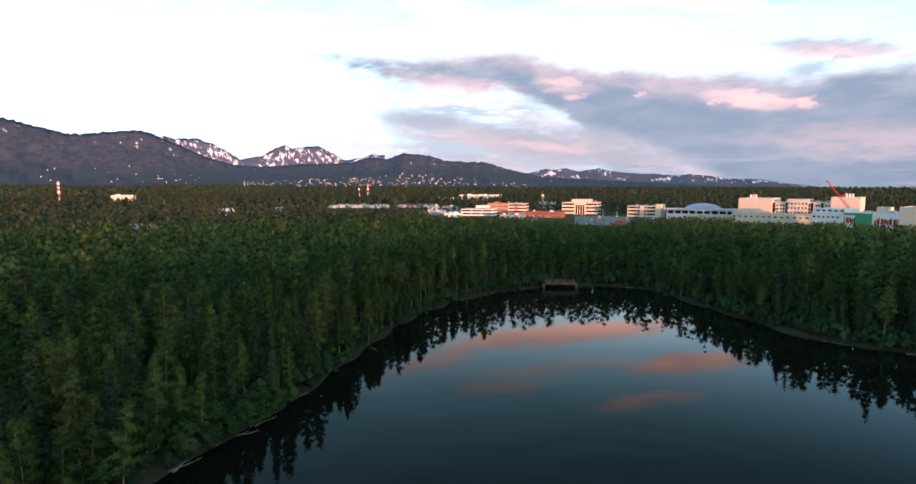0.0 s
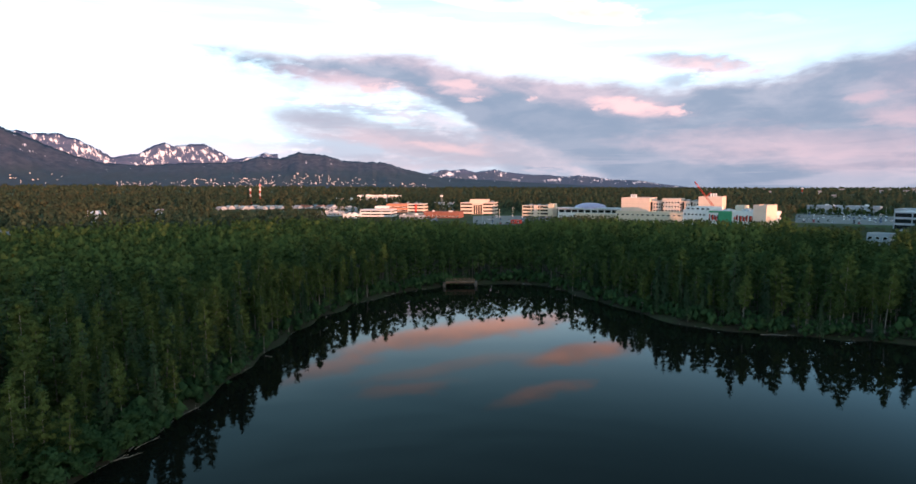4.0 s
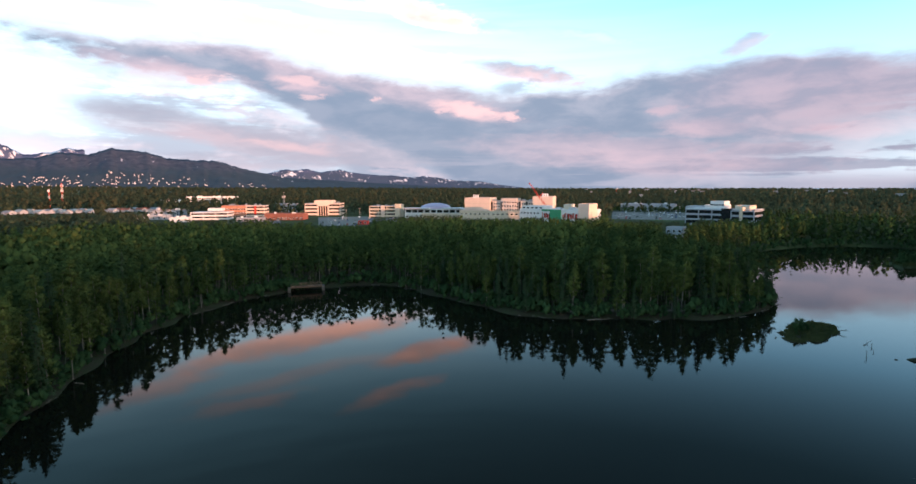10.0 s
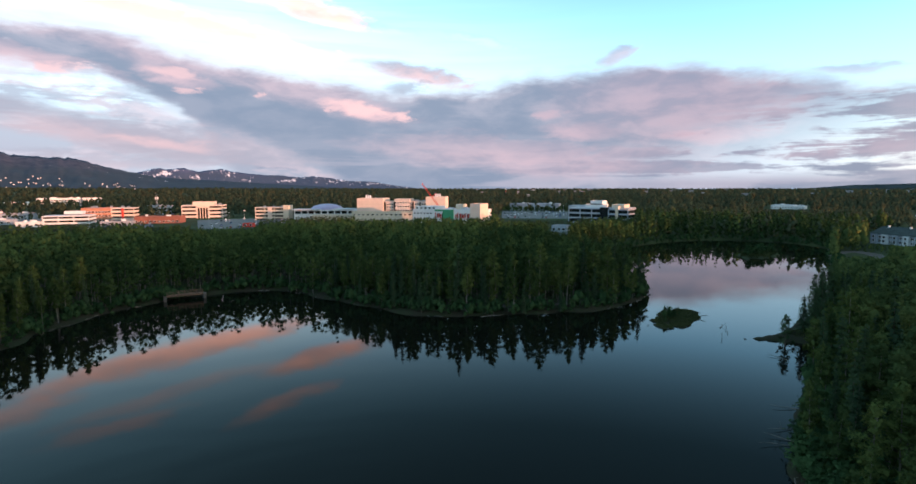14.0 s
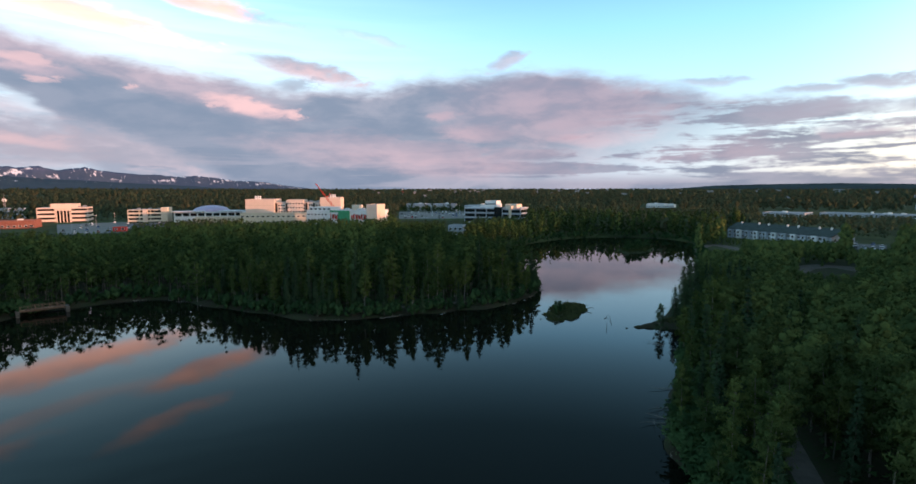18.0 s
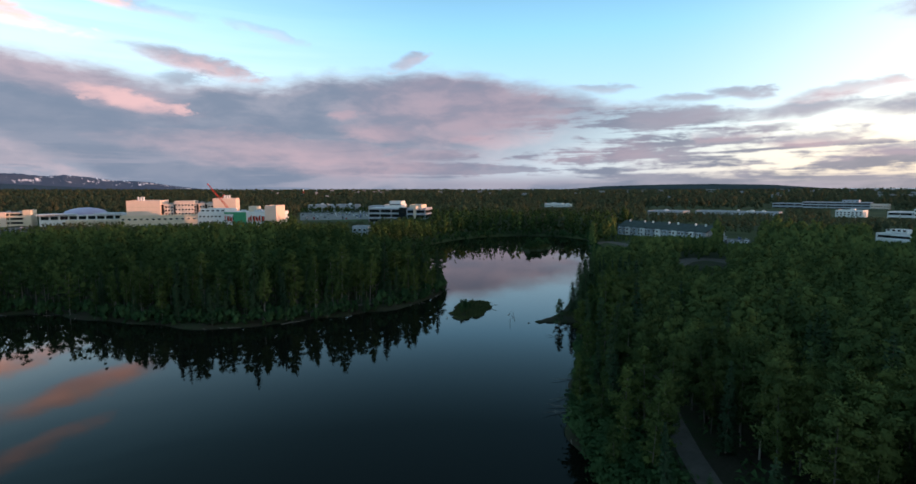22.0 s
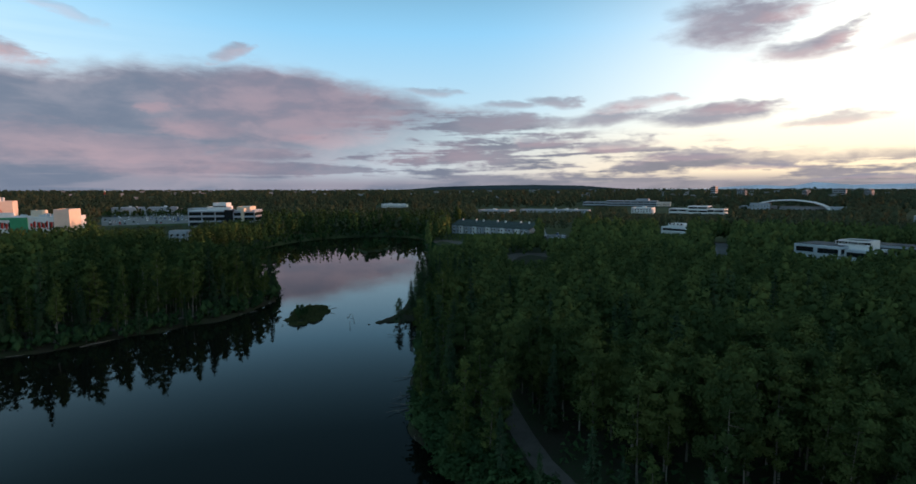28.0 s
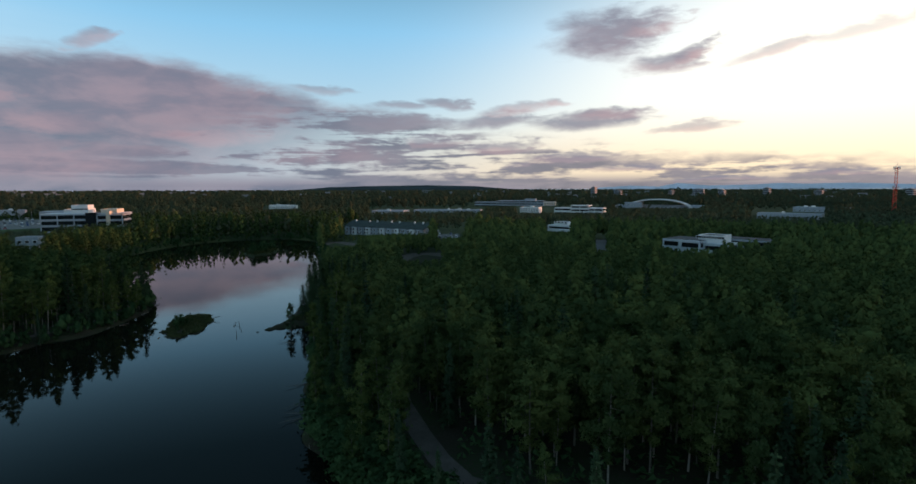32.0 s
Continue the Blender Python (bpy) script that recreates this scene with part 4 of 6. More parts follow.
def site(name, label, category, p1, p2, depth, group="", clear=6.0):
    """A building's origin: its front left foot, with x along the front and y to the back. Returns the Empty and the length."""
    a, b = polar(*p1), polar(*p2)
    e = b - a
    length = e.length
    ang = math.atan2(e.y, e.x)
    mid = (a + b) / 2 + Vector((-math.sin(ang), math.cos(ang), 0)) * depth / 2
    z = float(land_height(np.array([[mid.x, mid.y]]))[0])
    top = new(name)
    top.matrix_world = pose(a.x, a.y, z, 0, 0, math.degrees(ang))
    CLEARINGS.append((mid.x, mid.y, length / 2 + clear, depth / 2 + clear, math.degrees(ang)))
    return tagged(top, label, category, group), length, z


def banded(top, x0, x1, y0, y1, z0, z1, storeys, wall, share=0.5, glass=None, pier=9.0):
    """Storeys of ribbon windows: a glass core, a proud spandrel at each floor, piers between."""
    h = (z1 - z0) / storeys
    block("window_band", top, glass or GLASS, (x0 + 0.35, x1 - 0.35, y0 + 0.35, y1 - 0.35, z0, z1 - 0.2))
    for i in range(storeys + 1):
        lo = z0 + i * h - (h * share / 2 if i else 0)
        hi = min(z1, z0 + i * h + h * share / 2)
        block("spandrel", top, wall, (x0, x1, y0, y1, lo, hi))
    n = max(1, int((x1 - x0) / pier))
    for i in range(n + 1):
        x = x0 + (x1 - x0 - 0.6) * i / n
        block("pier", top, wall, (x, x + 0.6, y0 - 0.06, y0 + 0.5, z0, z1))


def solid(top, x0, x1, y0, y1, z0, z1, wall, rows=0, cols=0, win=(1.6, 1.5), name="wall", roof=GREY, side=0, first=None):
    """A plain block with punched windows, a parapet and a roof deck."""
    block(name, top, wall, (x0, x1, y0, y1, z0, z1 - 0.4), (x0, x1, y0, y0 + 0.3, z1 - 0.4, z1), (x0, x1, y1 - 0.3, y1, z1 - 0.4, z1),
          (x0, x0 + 0.3, y0 + 0.3, y1 - 0.3, z1 - 0.4, z1), (x1 - 0.3, x1, y0 + 0.3, y1 - 0.3, z1 - 0.4, z1))
    block("roof", top, roof, (x0 + 0.3, x1 - 0.3, y0 + 0.3, y1 - 0.3, z1 - 0.396, z1 - 0.3))
    base = z0 + 2.2 if first is None else first
    for i in range(rows):
        z = base + i * (z1 - base - 0.6) / max(1, rows)
        for j in range(cols):
            x = x0 + (x1 - x0) * (j + 0.5) / cols
            shared("window", window_mesh(*win), pose(x, y0, z), top)
        for j in range(side):
            y = y0 + (y1 - y0) * (j + 0.5) / side
            shared("window", window_mesh(*win), pose(x0, y, z, 0, 0, -90), top)


def roof_units(top, r, x0, x1, y0, y1, z, count, material=None):
    for _ in range(count):
        x, y, s, h = r.uniform(x0, x1), r.uniform(y0, y1), r.uniform(1.2, 2.6), r.uniform(0.7, 1.6)
        block("roof_unit", top, material or STEEL, (x, x + s * 1.4, y, y + s, z - 0.35, z + h))


br = np.random.default_rng(23)

# Hospital: cream slab with two end towers, a plinth and stacks.
hosp, L, z = site("hospital", "large cream concrete hospital lit pink by low sun", "building", (27.4, 505), (36.6, 490), 34)
solid(hosp, 0, L * 0.30, 0, 30, -3, 22.6 - z, CREAM, 0, 0, name="tower_wall", roof=GREY)
solid(hosp, L * 0.30, L * 0.78, 4, 30, -3, 19.8 - z, CREAM, 3, 18, (1.2, 1.3), name="main_wall", first=9.0)
solid(hosp, L * 0.42, L * 0.60, 2.6, 24, -3, 22.0 - z, CREAM, 3, 6, (1.2, 1.3), name="bay_wall", first=9.0)
solid(hosp, L * 0.78, L, 1, 30, -3, 23.8 - z, CREAM, 0, 0, name="tower_wall")
solid(hosp, -3, L * 0.80, -7, 1 - 0.02, -3, 9.2, TAN, 1, 16, (2.0, 1.1), name="plinth_wall", first=5.5)
for x in (L * 0.30, L * 0.41, L * 0.62, L * 0.70):
    block("dark_recess", hosp, GLASS, (x + 0.3, x + 1.7, 2.5, 4.05, 8.5, 17.2), label="dark glazed stair recess")
for i in range(3):
    for x0 in (L * 0.085, L * 0.885):
        v, f = tube([(x0 + i * 1.9, 8, 20), (x0 + i * 1.9, 8, 25.4 - z + (1.0 if x0 > 30 else 0))], [0.75, 0.75], 10)
        mesh_object("exhaust_stack", v, f, WHITESTEEL, hosp, "white metal exhaust stack")
for i in range(4):
    block("floor_band", hosp, TAN, (-0.08, L * 0.30 + 0.05, -0.10, 0.1, 4.4 + 3.6 * i, 4.75 + 3.6 * i))
    block("floor_band", hosp, TAN, (L * 0.78 - 0.05, L + 0.08, 0.90, 1.1, 4.4 + 3.6 * i, 4.75 + 3.6 * i))
roof_units(hosp, br, 30, L * 0.75, 8, 26, 20 - z, 7)

# New wing under construction: white, red and green cladding.
wing, L, z = site("hospital_wing", "white hospital wing with red and green cladding panels", "building", (33.2, 452), (40.3, 425), 26)
solid(wing, 0, L, 0, 24, -3, 14.6 - z, WHITE, roof=WHITEROOF)
solid(wing, 0.5, L * 0.33, 3, 22, 12.0, 16.8 - z, WHITE, 1, 5, (2.2, 1.1), name="penthouse_wall", roof=WHITEROOF, first=13)
solid(wing, L * 0.86, L * 1.005, -0.4, 16, -3, 19.3 - z, CREAM, name="stair_tower")
solid(wing, L * 0.56, L * 0.66, 12, 20, 10, 18.4 - z, TAN, name="lift_tower")
block("green_panel", wing, GREENPANEL, (L * 0.46, L * 0.62, -0.5, -0.02, 1, 11.2), label="green facade panel")
block("green_panel", wing, GREENPANEL, (L * 0.34, L * 0.62, -0.4, -0.02, 11.2, 12.6), label="green facade panel")
for i in range(14):
    x = L * (0.345 + 0.037 * i)
    if not 0.455 < x / L < 0.62:
        block("red_panel", wing, REDPANEL, (x, x + (1.2 if i % 3 else 0.7), -0.12, -0.02, 5.2 + (i % 2) * 0.5, 10.2 - (i % 3) * 0.7), label="red facade panel")
        shared("window", window_mesh(0.9, 3.4), pose(x + 1.9, 0, 6.2), wing)
for i in range(2):
    for j in range(6):
        shared("window", window_mesh(1.5, 1.2), pose(L * (0.03 + 0.05 * j), 0, 4.5 + 4.2 * i), wing)
roof_units(wing, br, L * 0.4, L * 0.8, 5, 18, 14.6 - z, 5, WHITEROOF)


# Red crane on the building site: lattice mast sections and a luffing jib.
def lattice(a, b, width, bays, material_a, material_b=None, parent=None, name="lattice_section", thick=0.12, every=1):
    """A square lattice boom; each bay is a part."""
    a, b = Vector(a), Vector(b)
    d = (b - a).normalized()
    s = d.cross(Vector((0.3, 0.95, 0.1))).normalized()
    q = d.cross(s)
    for i in range(bays):
        t0, t1 = i / bays, (i + 1) / bays
        w0, w1 = (width if isinstance(width, (int, float)) else width[0] + (width[1] - width[0]) * t for t in (t0, t1))
        pieces = []
        c0, c1 = a.lerp(b, t0), a.lerp(b, t1)
        corners = [(1, 1), (1, -1), (-1, -1), (-1, 1)]
        for j, (u, v) in enumerate(corners):
            u2, v2 = corners[(j + 1) % 4]
            k0, k1 = c0 + (s * u + q * v) * w0 / 2, c1 + (s * u + q * v) * w1 / 2
            n0, n1 = c0 + (s * u2 + q * v2) * w0 / 2, c1 + (s * u2 + q * v2) * w1 / 2
            pieces.append(tube([tuple(k0), tuple(k1)], [thick, thick], 4))
            pieces.append(tube([tuple(k0), tuple(n1)], [thick * 0.7] * 2, 3))
            pieces.append(tube([tuple(k0), tuple(n0)], [thick * 0.7] * 2, 3))
        mat = material_b if material_b and (i // every) % 2 else material_a
        mesh_object(name, *joined(pieces), mat, parent)


crane = tagged(new("crane"), "red lattice-boom crane on the hospital building site", "crane")
foot = polar(36.15, 478, 2.0)
crane.matrix_world = Matrix.Translation(foot)
lattice((0, 0, 0), (0, 0, 11), 1.4, 5, REDSTEEL, None, crane, "mast_section", 0.11)
tip = polar(34.15, 478, 36.0) - foot
lattice((0, 0, 11), tuple(tip), (1.3, 0.7), 12, REDSTEEL, None, crane, "jib_section", 0.10)
knee = Vector((0, 0, 11)).lerp(tip, 0.48)
block("cab", crane, REDSTEEL, (-1.1, 1.1, -1.0, 1.0, 9.6, 11.8))
mesh_object("strut", *tube([tuple(knee), tuple(knee + Vector((3.8, -1.0, 3.2)))], [0.3, 0.2], 5), REDSTEEL, crane)
mesh_object("stay_cable", *tube([tuple(knee + Vector((3.8, -1.0, 3.2))), tuple(tip)], [0.06, 0.06], 4), STEEL, crane)

# Sports centre with a shallow dome.
sport, L, z = site("sports_centre", "low white sports centre with a shallow lilac dome", "building", (21.1, 548), (27.4, 535), 40)
solid(sport, 0, L, 0, 36, -3, 9.0, WHITE, roof=WHITEROOF)
block("canopy", sport, WHITEROOF, (-1.5, L * 0.42, -3, 14, 9.2, 10.0))
block("canopy", sport, WHITEROOF, (L * 0.62, L * 0.94, -2, 16, 9.2, 10.1))
for i in range(9):
    block("glazing", sport, GLASS, (L * 0.02 + i * L * 0.105, L * 0.02 + i * L * 0.105 + L * 0.085, -0.1, 0.02, 5.4, 8.1))
rings, segs, dome = 7, 28, []
for i in range(rings):
    t = i / (rings - 1) * math.pi / 2
    dome += [(L * 0.46 + 16 * math.cos(t) * math.cos(2 * math.pi * j / segs), 18 + 15 * math.cos(t) * math.sin(2 * math.pi * j / segs), 9.0 + 5.6 * math.sin(t)) for j in range(segs)]
mesh_object("dome_roof", dome, grid_faces(rings, segs, True), LILAC, sport, "shallow lilac metal dome", True)
block("front_wall", sport, TAN, (L * 0.32, L * 1.02, -9, -3, -3, 5.0))

# Four-storey tan office with dark bands.
tan, L, z = site("office_building", "tan concrete office with dark ribbon windows", "building", (17.4, 565), (20.6, 555), 20)
banded(tan, 0, L * 0.86, 0, 18, -2, 13.6 - z, 4, TAN, 0.5)
solid(tan, L * 0.84, L, -1, 14, -2, 15.4 - z, TAN, name="stair_tower")
block("entrance_block", tan, CREAM, (L * 0.38, L * 0.5, -0.8, 0.3, -1, 13.9 - z))
block("roof", tan, GREY, (0.4, L * 0.83, 0.5, 17.5, 13.605 - z, 13.75 - z))
roof_units(tan, br, 3, L * 0.7, 4, 14, 13.8 - z, 3)

# Square cream office with a raised centre and dark portico.
sq, L, z = site("office_building", "cream four-storey office with raised centre and dark portico", "building", (10.9, 610), (14.45, 602), 26)
banded(sq, 0, L * 0.36, 0, 24, -2, 15.4 - z, 4, CREAM, 0.55)
banded(sq, L * 0.66, L, 0, 24, -2, 15.4 - z, 4, CREAM, 0.55)
solid(sq, L * 0.25, L * 0.76, 4, 22, 8, 18.7 - z, CREAM, name="centre_wall")
block("portico_glass", sq, GLASS, (L * 0.36, L * 0.66, 1.2, 4, -1, 10.5))
for i in range(5):
    block("portico_column", sq, CREAM, (L * (0.37 + 0.066 * i), L * (0.37 + 0.066 * i) + 0.7, 0, 0.8, -1, 10.4))
block("portico_beam", sq, CREAM, (L * 0.36 + 0.02, L * 0.66 - 0.02, -0.1, 3.9, 10.5, 13.2))
roof_units(sq, br, 2, L - 4, 5, 20, 15.6 - z, 4)

# Brick building with a pale end.
bk, L, z = site("brick_building", "orange brick four-storey building with a pale rounded end", "building", (3.1, 612), (7.05, 600), 22)
solid(bk, 0, L * 0.56, 0, 20, -2, 14.4 - z, BRICK, 3, 9, (2.0, 1.2), name="brick_wall", side=3)
banded(bk, L * 0.56, L, 0.4, 18, -2, 14.2 - z, 4, CREAM, 0.55)
block("red_column", bk, REDPANEL, (L * 0.76, L * 0.80, -0.4, 0.6, -1, 13.8 - z))
roof_units(bk, br, 3, L - 4, 4, 15, 14.5 - z, 6)

# White three-storey office with penthouse.
w3, L, z = site("white_office", "white three-storey office with ribbon windows and penthouse", "building", (0.35, 565), (3.65, 556), 24)
banded(w3, 0, L, 0, 22, -2, 9.8 - z, 3, WHITE, 0.52)
solid(w3, L * 0.42, L * 0.80, 6, 18, 8.5, 12.7 - z + 0.6, WHITE, name="penthouse_wall", roof=WHITEROOF)
block("roof", w3, WHITEROOF, (0.3, L - 0.3, 0.3, 21.7, 9.805 - z, 9.95 - z))

# Long white block behind the trees.
wl, L, z = site("long_white_building", "long white institutional building behind the woods", "building", (-2.1, 1000), (4.6, 990), 30)
solid(wl, 0, L * 0.36, 4, 26, -3, 14.0 - z, WHITE, 2, 14, (2.2, 1.2))
solid(wl, L * 0.33, L * 0.78, 0, 28, -3, 18.9 - z, WHITE, 2, 16, (2.4, 1.3), first=7)
solid(wl, L * 0.80, L, 0, 26, -3, 18.9 - z, WHITE, 2, 6, (2.4, 1.3), first=7)
roof_units(wl, br, L * 0.3, L * 0.95, 5, 20, 19 - z, 5, WHITESTEEL)


def low_building(name, label, p1, p2, depth, h, wall, roof, rows=1, cols=6, win=(1.6, 1.2), units=2, group="", category="building"):
    """A plain flat-roofed building with an overhanging deck."""
    top, length, z0 = site(name, label, category, p1, p2, depth, group, 3.0)
    solid(top, 0, length, 0, depth, -2, h, wall, rows, cols, win, roof=roof, first=1.2 if h < 7 else 2.2)
    roof_units(top, br, length * 0.1, length * 0.8, depth * 0.2, depth * 0.7, h, units, WHITESTEEL)
    return top


def house(name, label, p1, p2, depth, eave, ridge, wall, roof, rows=1, cols=3, group="", clear=2.0):
    """A gabled house, its ridge along the front."""
    top, length, z0 = site(name, label, "house", p1, p2, depth, group, clear)
    v = [(0, 0, -1), (length, 0, -1), (length, depth, -1), (0, depth, -1), (0, 0, eave), (length, 0, eave), (length, depth, eave), (0, depth, eave), (0, depth / 2, ridge - 0.1), (length, depth / 2, ridge - 0.1)]
    me = bpy.data.meshes.new("wall")
    me.from_pydata(v, [], [(0, 1, 5, 4), (2, 3, 7, 6), (1, 2, 6, 9, 5), (3, 0, 4, 8, 7), (0, 3, 2, 1)])
    me.materials.append(wall)
    w0 = new("wall", me)
    w0.parent = top
    o, t = 0.5, 0.25
    k = (ridge - eave) / (depth / 2) * o
    rv = [(-o, -o, eave - k), (length + o, -o, eave - k), (length + o, depth / 2, ridge), (-o, depth / 2, ridge), (-o, depth + o, eave - k), (length + o, depth + o, eave - k)]
    rv += [(x, y, zz + t) for x, y, zz in rv]
    mesh_object("roof", rv, [(0, 3, 2, 1), (3, 4, 5, 2), (6, 7, 8, 9), (9, 8, 11, 10), (0, 1, 7, 6), (5, 4, 10, 11), (1, 2, 8, 7), (2, 5, 11, 8), (3, 0, 6, 9), (4, 3, 9, 10)], roof, top)
    for i in range(rows):
        for j in range(cols):
            shared("window", window_mesh(1.1, 1.2), pose(length * (j + 0.5) / cols, 0, 0.9 + i * 2.6), top)
    return top, length


low_building("campus_building", "grey campus building with rust-red roof", (-3.3, 640), (-0.2, 625), 20, 8.0, PALE, ROOFRED, 2, 9)
low_building("campus_annex", "small pale annex among trees", (-4.2, 600), (-1.6, 590), 14, 4.5, PALE, GREY, 1, 6)
low_building("campus_annex", "small white annex beside the parking area", (-1.4, 545), (0.2, 540), 10, 4.2, WHITE, WHITEROOF, 1, 3)
low_building("campus_building", "dark red low building with flat roof", (7.0, 545), (10.7, 535), 20, 6.2, DARKBRICK, ROOFRED, 1, 10)
low_building("plant_building", "grey plant building with rooftop aerials", (8.0, 705), (10.1, 700), 16, 10.5, PALE, GREY, 2, 6)
low_building("service_building", "long grey service roof seen edge on", (4.4, 530), (6.9, 524), 10, 3.8, GREY, GREY, 1, 5)
low_building("kiosk", "dark red kiosk at the parking lot", (16.2, 452), (17.2, 450), 5, 3.2, REDPANEL, ROOFRED, 1, 2, units=0)

# Glass office with white roofs.
off, L, z = site("glass_office", "dark glass office with white bands and rooftop pavilion", "building", (49.5, 462), (55.5, 446), 26)
banded(off, 0, L * 0.60, 0, 22, -3, 14.8 - z, 4, PALE, 0.34)
banded(off, L * 0.68, L, -2, 22, -3, 14.3 - z, 4, PALE, 0.34)
block("corner_glass", off, GLASS, (L * 0.55, L * 0.68, -2.4, 10, -3, 15.8 - z), label="glazed corner bay catching the sun")
block("pier", off, TAN, (L * 0.80, L * 0.845, -2.5, 4, -3, 16.8 - z))
solid(off, L * 0.70, L * 0.90, 4, 20, 11, 18.0 - z, TAN, name="penthouse_wall", roof=WHITEROOF)
block("roof", off, WHITEROOF, (0.3, L - 0.3, 0.5, 21.7, 14.81 - z, 15.3 - z))
solid(off, L * 0.32, L * 0.52, 8, 20, 13, 20.9 - z, WHITE, 1, 5, (2, 1), name="pavilion_wall", roof=WHITEROOF, first=15.5)
ow, L, z = site("office_wing", "low wing with white roofs behind the glass office", "building", (49.5, 522), (53.0, 514), 20)
solid(ow, 0, L * 0.5, 0, 20, -2, 13.2, PALE, 1, 6, (2.4, 1.2), roof=WHITEROOF, first=9.5)
solid(ow, L * 0.5, L, -2, 20, -2, 14.6, WHITE, 1, 5, (2.4, 1.2), roof=WHITEROOF, first=11)
low_building("campus_building", "far low building with pink-lit walls", (43.4, 735), (48.6, 720), 18, 9.0, PALE, WHITEROOF, 1, 10, units=3)
low_building("small_building", "small grey building between trees", (47.8, 332), (49.3, 328), 8, 7.5, PALE, GREY, 2, 3, units=0)

# Long flats with dark hipped roof.
apt, L = house("apartment_block", "long white flats with dark shingle roof", (75.4, 366), (83.6, 326), 17, 5.0, 8.4, PALE, DARKROOF, 0, 0, clear=3.0)
tagged(apt, category="building")
for j in range(11):
    x = L * (j + 0.5) / 11
    block("bay", apt, WHITE if j % 2 else PALE, (x - 1.5, x + 1.5, -1.1, 0.0, -1, 4.9))
    for i in range(2):
        shared("window", window_mesh(1.2, 1.1), pose(x, -1.1, 0.8 + 2.2 * i), apt)
        for k in (-2.4, 2.4):
            if 0.8 < x + k < L - 0.8:
                shared("window", window_mesh(0.9, 1.1), pose(x + k, 0, 0.8 + 2.2 * i), apt)
for j in range(7):
    x = L * (j + 0.4 + 0.3 * (j % 2)) / 7
    block("chimney", apt, WHITE, (x, x + 0.8, 6.6, 7.4, 7.4, 9.2))
for i in range(2):
    for j in range(3):
        shared("window", window_mesh(1.1, 1.1), pose(L, 2.5 + 5 * j, 0.6 + 2.2 * i, 0, 0, 90), apt)

low_building("warehouse", "white flat warehouse in the trees", (68.0, 850), (69.7, 845), 26, 5.4, WHITE, WHITEROOF, 1, 8)
low_building("warehouse", "pale flat warehouse in the trees", (69.7, 842), (70.6, 840), 20, 4.4, WHITE, WHITEROOF, 1, 4)
low_building("flat_roofed_hall", "low hall with pale flat roof", (78.2, 640), (81.5, 630), 30, 4.2, PALE, GREY, 1, 9)
low_building("flat_roofed_hall", "long low building with pale flat roof", (82.6, 655), (89.6, 640), 22, 3.6, PALE, GREY, 1, 20, units=5)
lg, L, z = site("long_office", "long grey office in stepped blocks", "building", (89.0, 905), (97.4, 885), 30)
banded(lg, 0, L * 0.28, 2, 26, -2, 8.2 - z, 2, PALE, 0.5)
banded(lg, L * 0.28, L * 0.86, 0, 28, -2, 10.4 - z, 3, PALE, 0.5)
solid(lg, L * 0.62, L * 0.76, 8, 22, 7, 13.4 - z, PALE, 1, 4, name="penthouse_wall", first=9)
solid(lg, L * 0.86, L, 0, 26, -2, 8.6 - z, CREAM, 2, 7, (1.8, 1.2))
low_building("white_office", "white low office block in trees", (93.8, 645), (95.7, 640), 20, 7.0, WHITE, WHITEROOF, 2, 7)
wo, L, z = site("white_office", "white stepped office in trees", "building", (97.3, 645), (102.2, 632), 24)
banded(wo, 0, L, 2, 22, -2, 7.2 - z + 1, 2, WHITE, 0.5)
banded(wo, L * 0.36, L * 0.72, 0, 20, -2, 11.2 - z, 3, WHITE, 0.5)
wp, L, z = site("white_pavilion", "white two-storey pavilion with terraces", "building", (96.7, 360), (99.0, 350), 12, clear=2.0)
banded(wp, 0, L, 0, 12, -1, 6.6 - z + 1, 2, WHITE, 0.6)
solid(wp, L * 0.2, L * 0.8, 2, 10, 6, 9.2 - z + 0.4, WHITE, 1, 4, (1.6, 0.9), name="upper_wall", roof=WHITEROOF, first=6.9)
block("terrace", wp, WHITE, (L * 0.55, L * 1.25, -5, 0, -1, 3.4))

# Sports hall with arched ribs.
ar, L, z = site("arena", "large hall with a vaulted grey roof and white arches", "building", (104.0, 815), (111.0, 800), 46)
solid(ar, -L * 0.1, L * 1.12, 10, 40, -2, 6.2 - z, PALE, 1, 20, (2.2, 1.2))
vault = [(L * 0.5 + L * 0.42 * math.cos(t), y, -1 + 12.6 * math.sin(t)) for y in (-2, 40) for t in np.linspace(0, math.pi, 25)]
mesh_object("vault_roof", vault, grid_faces(2, 25), PALE, ar, "grey vaulted roof", True)
for y in (-3.0, 10.0):
    v, f = tube([(L * 0.5 + L * 0.44 * math.cos(t), y, -1 + 13.4 * math.sin(t)) for t in np.linspace(0, math.pi, 25)], [0.8] * 25, 6)
    mesh_object("arch", v, f, WHITESTEEL, ar, "white steel arch")
solid(ar, L * 0.05, L * 0.3, -6, 2, -2, 8.4, PALE, 2, 6, (1.5, 1.1), name="annex_wall")

